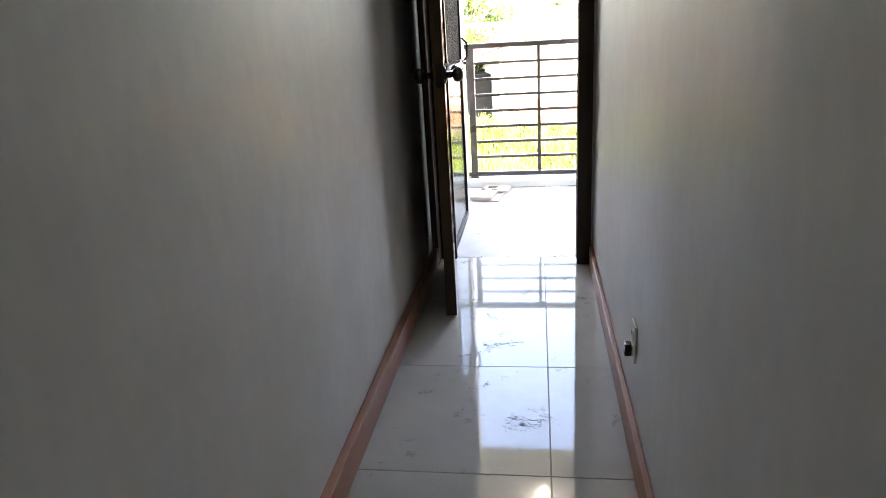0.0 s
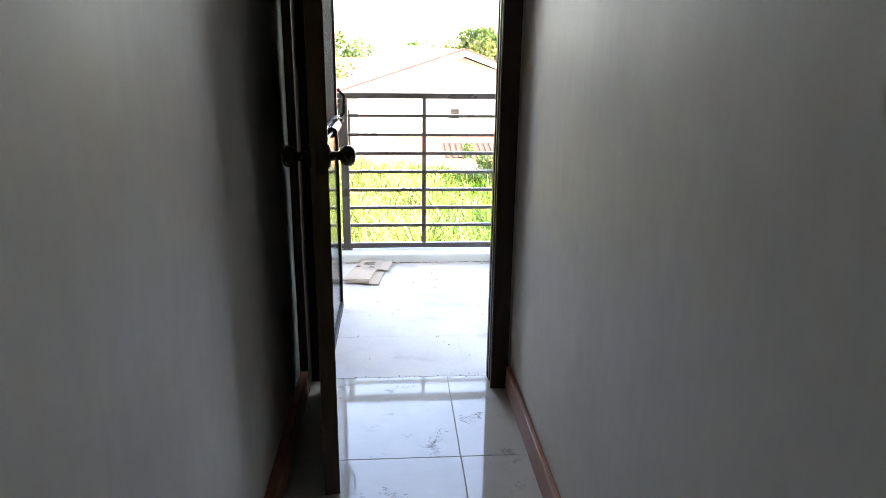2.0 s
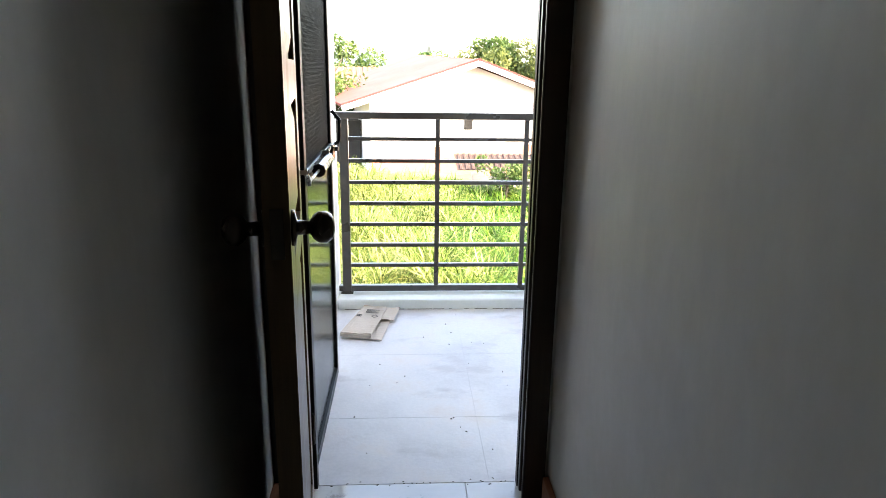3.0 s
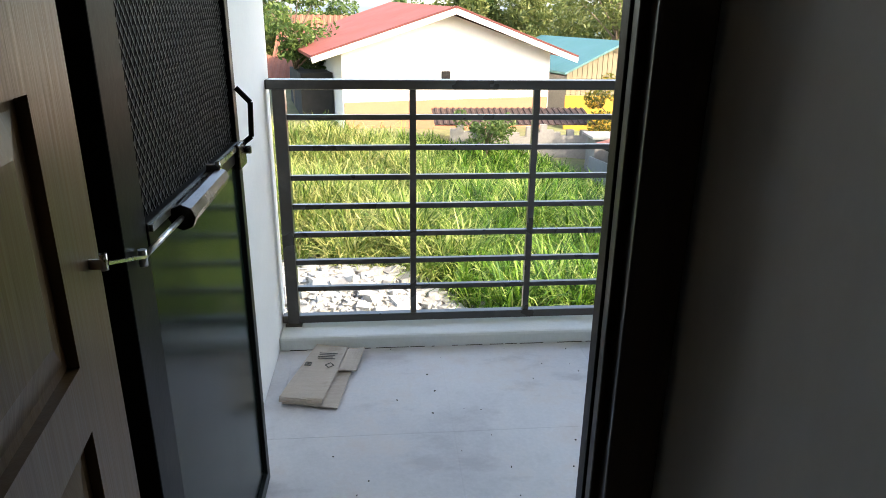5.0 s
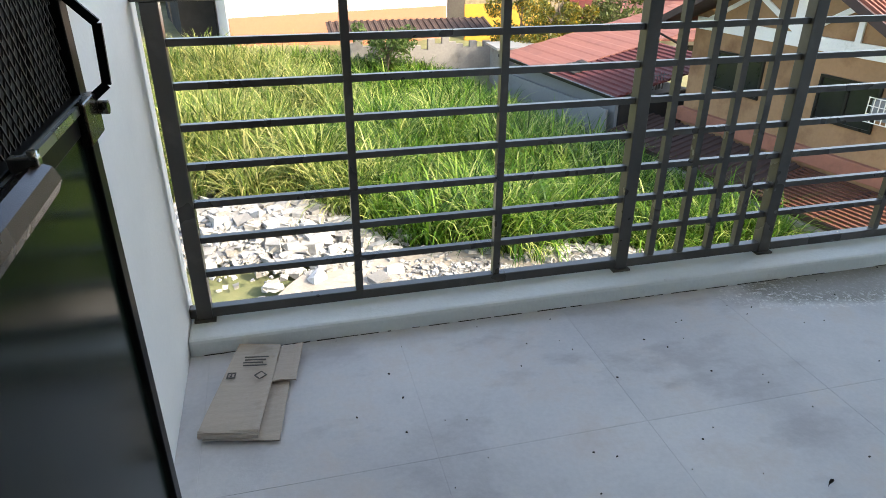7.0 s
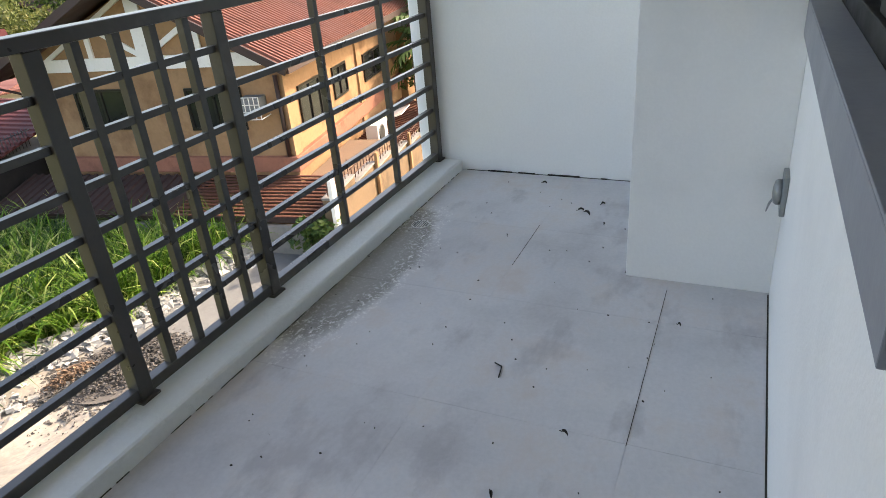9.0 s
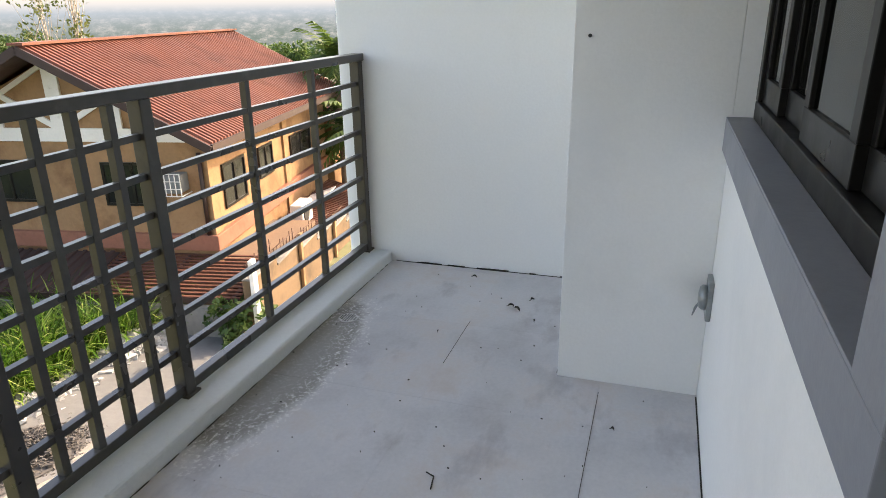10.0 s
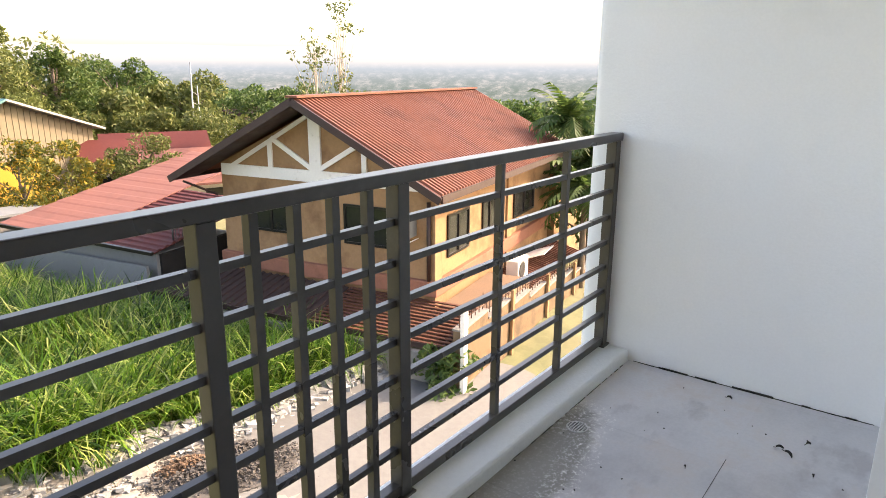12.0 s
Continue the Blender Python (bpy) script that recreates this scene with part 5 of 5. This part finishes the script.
wall_run("grey_fence", (8.15, 22.9), (9.45, 16.7), 0.08, -6.5, -3.62, "fence_grey", "light grey sheet-metal fence beside the grass", "fence")
shed = holder("small_shed", pose(9.1, 23.6, -1.05), "small grey shed with a flat metal roof", "shed")
part("roof", boxes((-0.9, 0.9, -0.7, 0.7, -1.95, -1.87)), "galv", shed)
part("wall", boxes((-0.75, 0.75, -0.55, 0.55, -5, -1.95)), "concrete", shed)

white = holder("white_house", Matrix.Translation((3.75, 29.1, -1.1)) @ pose(0, 0, 0, 0, 0, 14) @ Matrix.Translation((-3.75, 0.9, 0)), "white rendered house with a faded red gable roof and orange base", "house")
part("wall", boxes((-1.1, 8.85, 0, 9.5, -3.6, 0.75)), "white_house", white)
bm = bmesh.new()
vs = [bm.verts.new(q) for q in ((-1.1, 0, 0.75), (8.85, 0, 0.75), (3.75, 0, 2.4))]
ve = [bm.verts.new((v.co.x, 9.5, v.co.z)) for v in vs]
bm.faces.new(vs)
bm.faces.new(ve[::-1])
for i in range(3):
    bm.faces.new((vs[i], vs[(i + 1) % 3], ve[(i + 1) % 3], ve[i]))
part("gable", bm, "white_house", white)
part("orange_base", boxes((-1.05, 8.8, -0.05, -0.003, -3.6, -1.3)), "orange_paint", white, "orange painted lower wall")
for s, nm in ((-1, "roof"), (1, "roof")):
    bm = bmesh.new()
    xo, zo = (-2.5, 0.72) if s < 0 else (9.8, 0.60)
    top = [bm.verts.new(p) for p in ((3.75, -0.9, 2.68), (3.75, 10.0, 3.0), (xo, 10.0, zo + 0.2), (xo, -0.9, zo))]
    bot = [bm.verts.new(v.co + Vector((0, 0, -0.12))) for v in top]
    bm.faces.new(top)
    bm.faces.new(bot[::-1])
    for i in range(4):
        bm.faces.new((top[i], bot[i], bot[(i + 1) % 4], top[(i + 1) % 4]))
    r = part(nm, bm, "white_house_roof", white, "faded red roof slope")
    bm = bmesh.new()
    bar(bm, (3.75, -0.93, 2.51), (xo, -0.93, zo - 0.17), 0.05, 0.24, (0.35 * s, 0, 1))
    part("bargeboard", bm, "white_trim", r, "white bargeboard")
    bm = bmesh.new()
    bar(bm, (3.75, -0.94, 2.69), (xo, -0.94, zo + 0.0), 0.08, 0.08, (0.35 * s, 0, 1))
    part("roof_edge", bm, "crimson_roof", r, "dark red roof edge")
w = part("window", boxes((3.42, 3.84, -0.05, -0.003, -0.52, -0.04)), "win_frame", white, "small barred vent window")
for k in range(2):
    for m in range(3):
        part("pane", boxes((3.455 + 0.185 * k, 3.62 + 0.185 * k, -0.056, -0.051, -0.49 + 0.148 * m, -0.37 + 0.148 * m)), "glass_dark", w)
# Solid block, its dark colour in place of the carport's shade.
part("side_annex", boxes((-2.6, -1.15, 2, 6, -3.6, -0.2)), "void_shade", white, "dark solid block standing in for a shaded carport beside the house")

old = holder("orange_roof_house", pose(-5.2, 42, -1.3), "old house with a weathered orange sheet roof", "house")
part("roof", ribbed_slope(-0.5, 6.5, -2.5, 0.1, 2.0, 2.4, 0.35, 0.05), "orange_roof", old)
part("lower_roof", ribbed_slope(-1.4, 3.0, -4.6, -1.0, -2.3, 0.2, 0.35, 0.05), "orange_roof", old)
part("wall", boxes((-0.2, 6.2, -2.0, 4, -3, 0.2)), "concrete", old)

teal = holder("teal_roof_building", pose(12.85, 34, -1.27, 0, 0, 14), "board-clad building with a teal metal roof", "building")
for k in range(26):
    x = -3.0 + 0.29 * k
    top = 1.2 + (0.44 * x if x < 0 else -0.33 * x)
    part("board", boxes((x, x + 0.262, 0, 0.05, -4.2, top)), "boards", teal)
part("inner_wall", boxes((-2.9, 4.4, 0.06, 8, -4.2, -0.4)), "concrete", teal)
for (xa, za), (xb, zb) in (((-3.4, -0.15), (0, 1.36)), ((0, 1.36), (4.9, -0.22))):
    bm = bmesh.new()
    top = [bm.verts.new(q) for q in ((xa, -0.5, za), (xb, -0.5, zb), (xb, 9, zb), (xa, 9, za))]
    bot = [bm.verts.new(v.co + Vector((0, 0, -0.1))) for v in top]
    bm.faces.new(top)
    bm.faces.new(bot[::-1])
    for i in range(4):
        bm.faces.new((top[i], bot[i], bot[(i + 1) % 4], top[(i + 1) % 4]))
    part("roof", bm, "teal_roof" if xa < -1 else "galv", teal, "metal roof slope")
thing("yellow_garden_wall", boxes((9.3, 13.5, 31.0, 31.15, -5.6, -2.35)), "yellow_paint", "bright yellow painted garden wall", "garden wall")

ruin = holder("ruined_wall", pose(0, 25.5, -1.15), "low stained concrete wall with a rusty sheet roof behind the grass", "wall")
bm = bmesh.new()
g = np.random.default_rng(9)
for k in range(22):
    x = 3.2 + 0.28 * k
    box(bm, x, x + 0.28, 0, 0.2, -4.5, -1.75 + 0.12 * g.normal() - 0.02 * k)
part("broken_wall", bm, "concrete", ruin)
part("rusty_roof", ribbed_slope(2.6, 9.2, 0.3, -1.75, 2.2, -1.35, 0.25, 0.04), "rust_roof", ruin, "rusty corrugated sheet roof")

# farther roofs seen beyond the pink one
def far_house(x, y, wx, wy, zr, mat, yaw, label):
    ob = holder("far_house", pose(x, y, 0, 0, 0, yaw), label, "house", "far houses")
    z0 = float(ground_z(np.float64(x), np.float64(y))) - 1
    wl = part("wall", boxes((-wx / 2, wx / 2, -wy / 2, wy / 2, z0, zr - 1.2)), "white_house", ob)
    for s in (-1, 1):
        bm = bmesh.new()
        top = [bm.verts.new(p) for p in ((-wx / 2 - 0.5, 0, zr), (wx / 2 + 0.5, 0, zr), (wx / 2 + 0.5, s * (wy / 2 + 0.6), zr - 1.35), (-wx / 2 - 0.5, s * (wy / 2 + 0.6), zr - 1.35))]
        bot = [bm.verts.new(v.co + Vector((0, 0, -0.1))) for v in top]
        bm.faces.new(top)
        bm.faces.new(bot[::-1])
        for i in range(4):
            bm.faces.new((top[i], bot[i], bot[(i + 1) % 4], top[(i + 1) % 4]))
        part("roof", bm, mat, ob)
    for k in (-1, 1):
        part("window", boxes((k * wx / 4 - 0.5, k * wx / 4 + 0.5, -wy / 2 - 0.04, -wy / 2 - 0.003, zr - 2.6, zr - 1.7)), "glass_dark", wl)


far_house(18.0, 34.6, 2.6, 3, -2.1, "crimson_roof", -20, "far house with a crimson metal roof")
far_house(20.9, 35.8, 4.6, 3, -2.0, "crimson_roof", -25, "far long house with a crimson metal roof")
far_house(18.3, 29.2, 4.6, 3.4, -2.2, "pink_roof", -20, "far house with a faded orange-red roof")
far_house(*polar(38, 58), 9, 6, -1.5, "rust_roof", 20, "far house with a brown roof among trees")
far_house(*polar(6, 70), 8, 5, 3.6, "white_trim", 5, "far pale house on the hill among trees")

# town in the valley
g = np.random.default_rng(33)
bm = bmesh.new()
for _ in range(260):
    a, d = g.uniform(46, 96), g.uniform(330, 820)
    x, y = polar(a, d)
    z = float(ground_z(np.float64(x), np.float64(y)))
    w, h = g.uniform(5, 16), g.uniform(5, 14)
    box(bm, x - w / 2, x + w / 2, y - w / 3, y + w / 3, z, z + h)
thing("valley_town", bm, "white_house", "pale houses of a town far down the valley", "town", kind="stuff")

# yard rubble, sand, gravel
def stones(name, count, pick, smin, smax, seed, mat, label, flat=0.55):
    """Broken angular stones: one jittered block each."""
    g = np.random.default_rng(seed)
    cube = np.array([(x, y, z) for x in (-1, 1) for y in (-1, 1) for z in (-1, 1)], float)
    quad = np.array(((0, 1, 3, 2), (4, 6, 7, 5), (0, 4, 5, 1), (2, 3, 7, 6), (0, 2, 6, 4), (1, 5, 7, 3)))
    V, F = [], []
    for i in range(count):
        x, y, lift = pick(g)
        s = g.uniform(smin, smax) * (0.5 + g.random() ** 2)
        p = cube * s * np.array([1, g.uniform(0.6, 1), flat * g.uniform(0.6, 1.3)]) + g.normal(0, 0.28 * s, (8, 3))
        a = g.uniform(0, 6.28)
        r = np.array([[math.cos(a), -math.sin(a), 0], [math.sin(a), math.cos(a), 0], [0, 0, 1]])
        V.append(p @ r.T + np.array([x, y, float(ground_z(np.float64(x), np.float64(y))) + lift + 0.10 + 0.2 * s]))
        F.append(quad + 8 * i)
    ob = raw_mesh(name, np.concatenate(V).tolist(), np.concatenate(F).tolist(), mat)
    return tagged(ob, label, "rubble", "", "stuff")


def pile(cx, cy, rx, ry, rot, high):
    c, s = math.cos(radians(rot)), math.sin(radians(rot))

    def pick(g):
        u, v = g.normal(0, 0.5), g.normal(0, 0.5)
        x, y = u * rx, v * ry
        return cx + c * x - s * y, cy + s * x + c * y, high * max(0, 1 - (u * u + v * v)) * g.random()
    return pick


stones("rubble_pile", 4200, pile(-0.1, 12.1, 2.2, 1.5, -12, 0.40), 0.02, 0.11, 41, "rubble", "heap of white broken plaster and stone rubble")
stones("rubble_strip", 1900, pile(6.2, 10.25, 2.6, 0.45, -14, 0.2), 0.014, 0.075, 42, "rubble", "strip of white rubble along the grass edge")
stones("gravel_patch", 9000, pile(6.2, 8.85, 1.3, 0.8, -20, 0.20), 0.008, 0.020, 43, "pebble", "patch of dark gravel on the yard")
stones("soil_patch", 1600, pile(5.75, 9.25, 0.55, 0.28, -15, 0.24), 0.008, 0.020, 44, "soil", "patch of orange soil on the gravel")
stones("rubble_scatter", 900, pile(3.7, 9.85, 1.7, 0.6, -14, 0.10), 0.008, 0.055, 46, "rubble", "scattered white rubble on the sand")
stones("rubble_wall_foot", 300, pile(9.9, 9.8, 1.0, 0.4, -10, 0.3), 0.03, 0.11, 45, "rubble", "small heap of white rubble by the block wall")


def patch(name, cx, cy, rx, ry, rot, mat, lift, label, category, bumps=0.0):
    """A spread of loose material with an uneven rim and, if asked, an uneven surface."""
    n, m = 64, 12
    c, s = math.cos(radians(rot)), math.sin(radians(rot))
    verts = [(cx, cy, 0.0)]
    for r in range(1, m + 1):
        for i in range(n):
            a = 2 * math.pi * i / n
            k = (1 + 0.22 * noise.noise(Vector((math.cos(a) * 1.5, math.sin(a) * 1.5, cx)))) * r / m
            x, y = rx * k * math.cos(a), ry * k * math.sin(a)
            px, py = cx + c * x - s * y, cy + s * x + c * y
            up = bumps * (noise.noise(Vector((px * 1.7, py * 1.7, 3))) + 0.5 * noise.noise(Vector((px * 5, py * 5, 7)))) * (1 - (r / m) ** 3)
            verts.append((px, py, up))
    verts = [(x, y, float(ground_z(np.float64(x), np.float64(y))) + lift + up) for x, y, up in verts]
    faces = [(0, 1 + i, 1 + (i + 1) % n) for i in range(n)]
    for r in range(m - 1):
        a, b = 1 + r * n, 1 + (r + 1) * n
        faces += [(a + i, b + i, b + (i + 1) % n, a + (i + 1) % n) for i in range(n)]
    return tagged(raw_mesh(name, verts, faces, mat), label, category, "", "structure")


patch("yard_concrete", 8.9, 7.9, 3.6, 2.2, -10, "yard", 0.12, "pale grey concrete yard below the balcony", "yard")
patch("yard_gravel", 6.2, 8.85, 1.15, 0.7, -20, "pebble", 0.14, "dark gravel spread on the yard", "gravel")
patch("yard_sand", 3.6, 8.9, 3.9, 2.2, -10, "sand", 0.115, "pale sand spread below the balcony", "sand", 0.09)

# ---- single trees and shrubs ----
tree(-3.6, 33, 6.0, 2.6, 51, 3200, 0.15, "leaf", label="bushy green tree beside the white house")
tree(-7.0, 31, 5.0, 2.4, 52, 2600, 0.15, "leaf", label="bushy green tree beside the white house")
tree(4.5, 24.6, 2.5, 1.1, 53, 1500, 0.09, "leaf", name="shrub", category="shrub", label="dark green shrub by the ruined wall")
tree(9.9, 24.9, 3.5, 1.75, 54, 5200, 0.085, "leaf_yellow", name="shrub", category="shrub", label="yellow flowering shrub behind the fence")
tree(11.7, 25.4, 3.5, 1.5, 55, 3800, 0.085, "leaf_yellow", name="shrub", category="shrub", label="yellow-green flowering shrub behind the fence")
tree(14.2, 25.4, 3.9, 1.5, 56, 4200, 0.08, "leaf_olive", name="shrub", category="shrub", label="yellow-green shrub behind the faded roof")
tree(10.9, 8.1, 1.2, 0.7, 57, 900, 0.09, "leaf_dark", name="shrub", category="shrub", label="low dark green shrub in the yard", low=0.15)
for i, (az, d, sp, m) in enumerate(((-4, 50, 3.0, "leaf"), (3, 56, 2.6, "leaf_dark"), (8, 52, 3.0, "leaf"), (13, 50, 3.0, "leaf_olive"), (20, 46, 3.2, "leaf_olive"), (24, 50, 2.8, "leaf"),
                                    (28, 54, 3.0, "leaf"), (33, 52, 2.6, "leaf_olive"), (37, 56, 3.0, "leaf_dark"), (41, 54, 3.0, "leaf_dark"))):
    tx, ty = polar(az, d)
    th = max(3.0, (tree_top(az, d) + 0.5 - float(ground_z(np.float64(tx), np.float64(ty)))))
    tree(tx, ty, th, min(sp, th * 0.6), 60 + i, 5200, 0.15, m, label="broad leafy tree on the slope", group="trees on the slope")
# sparse tall trees behind the ochre house
for i, (az, d, h) in enumerate(((42.9, 34, 8.7), (44.7, 34, 10.4))):
    tree(*polar(az, d), h, 1.35, 80 + i, 520, 0.10, "leaf_olive", "pale_bark", "tall thin tree with sparse leaves behind the red roof", blobs=24, low=0.5, trunk_r=0.06)


def palm(x, y, z, h, seed):
    g = np.random.default_rng(seed)
    ob = holder("palm_tree", pose(x, y, z), "dark green palm beside the ochre house", "tree")
    bm = bmesh.new()
    tube(bm, (0, 0, 0), (0.1, 0.05, h), 0.12, 0.09, 8)
    part("trunk", bm, "bark", ob)
    quads = []
    for i in range(46):
        a, el, ln = g.uniform(0, 6.28), g.uniform(-0.2, 1.2), g.uniform(1.2, 1.9)
        prev = np.array([0.1, 0.05, h - g.uniform(0, 0.5)])
        d = np.array([math.cos(a) * math.cos(el), math.sin(a) * math.cos(el), math.sin(el)])
        for k in range(10):
            p = prev + d * ln / 10
            d = d + np.array([0, 0, -0.13])
            d /= np.linalg.norm(d)
            s = np.cross(d, (0, 0, 1))
            s /= np.linalg.norm(s) + 1e-6
            for e in (-1, 1):
                tip = p + s * e * 0.38 * (1 - 0.06 * k) + d * 0.12 - np.array([0, 0, 0.12])
                quads.append((prev, p, tip + d * 0.02, tip - d * 0.02))
            prev = p
    cr = quads_mesh("crown", np.array(quads), "leaf_dark")
    cr.parent = ob


palm(21.4, 10.8, -6.5, 6.4, 91)
palm(22.4, 10.3, -6.5, 5.0, 92)
palm(20.6, 9.7, -6.5, 4.3, 93)
tree(23.0, 10.6, 5.2, 1.9, 94, 2200, 0.14, "leaf", label="green garden tree beside the ochre house", low=0.2)

mast = holder("antenna_mast", pose(*polar(33, 46), -7.8), "thin steel antenna mast among the trees", "mast")
bm = bmesh.new()
tube(bm, (0, 0, 0), (0.25, 0, 9.6), 0.06, 0.04, 6)
tube(bm, (0.7, 0, 0), (0.6, 0, 8.2), 0.05, 0.03, 6)
for k in range(8):
    tube(bm, (0.02 * k, 0, 3 + 0.7 * k), (0.68 - 0.01 * k, 0, 3.4 + 0.6 * k), 0.02, n=5)
part("mast_pole", bm, "galv", mast)
part("mast_box", boxes((-0.1, 0.75, -0.2, 0.2, 5.0, 5.5)), "galv", mast, "pale equipment box")

# ---- floor tiles, last ----
floor = structure("floor_corridor", boxes((XL, XR, -5.2, 0.034, -0.06, -0.0025)), "grout", "polished cream tiled corridor floor with footmarks", "floor")
TX = 0.634


def tile_piece(name, x0, x1, y0, y1, mat, parent, z=0.0, gap=0.0012, t=0.008):
    bm = bmesh.new()
    e = min(0.0012, gap)
    lo = [bm.verts.new(p) for p in ((x0 + gap, y0 + gap, z - t), (x1 - gap, y0 + gap, z - t), (x1 - gap, y1 - gap, z - t), (x0 + gap, y1 - gap, z - t))]
    md = [bm.verts.new((v.co.x, v.co.y, z - e)) for v in lo]
    hi = [bm.verts.new(p) for p in ((x0 + gap + e, y0 + gap + e, z), (x1 - gap - e, y0 + gap + e, z), (x1 - gap - e, y1 - gap - e, z), (x0 + gap + e, y1 - gap - e, z))]
    for a, b in ((lo, md), (md, hi)):
        for i in range(4):
            bm.faces.new((a[i], a[(i + 1) % 4], b[(i + 1) % 4], b[i]))
    bm.faces.new(hi)
    return part(name, bm, mat, parent)


rows = [0.034] + [-0.554 - 0.63 * k for k in range(8)] + [-5.2]
for a, b in zip(rows, rows[1:]):
    tile_piece("tile", XL, TX, b, a, "tile_gloss", floor)
    tile_piece("tile", TX, XR, b, a, "tile_gloss", floor)
bfloor = structure("floor_balcony", boxes((0.06, 3.725, 0.0345, 1.645, -0.06, -0.0008)), "tile_grey", "matt grey tiled balcony floor, dusty and stained", "floor")
bx = [0.06] + [1.898 + 0.592 * k for k in range(-3, 4)] + [3.725]
by = [0.0345, 0.455, 1.038, 1.6445]
for xa, xb in zip(bx, bx[1:]):
    for ya, yb in zip(by, by[1:]):
        if ya < 0.1 and xa < 0.86:
            tile_piece("tile", xa, xb, ya, yb, "tile_grey", bfloor, gap=0.0003)
        elif ya < 0.1:
            tile_piece("tile", xa, xb, YW, yb, "tile_grey", bfloor, gap=0.0003)
        else:
            tile_piece("tile", xa, xb, ya, yb, "tile_grey", bfloor, gap=0.0003)
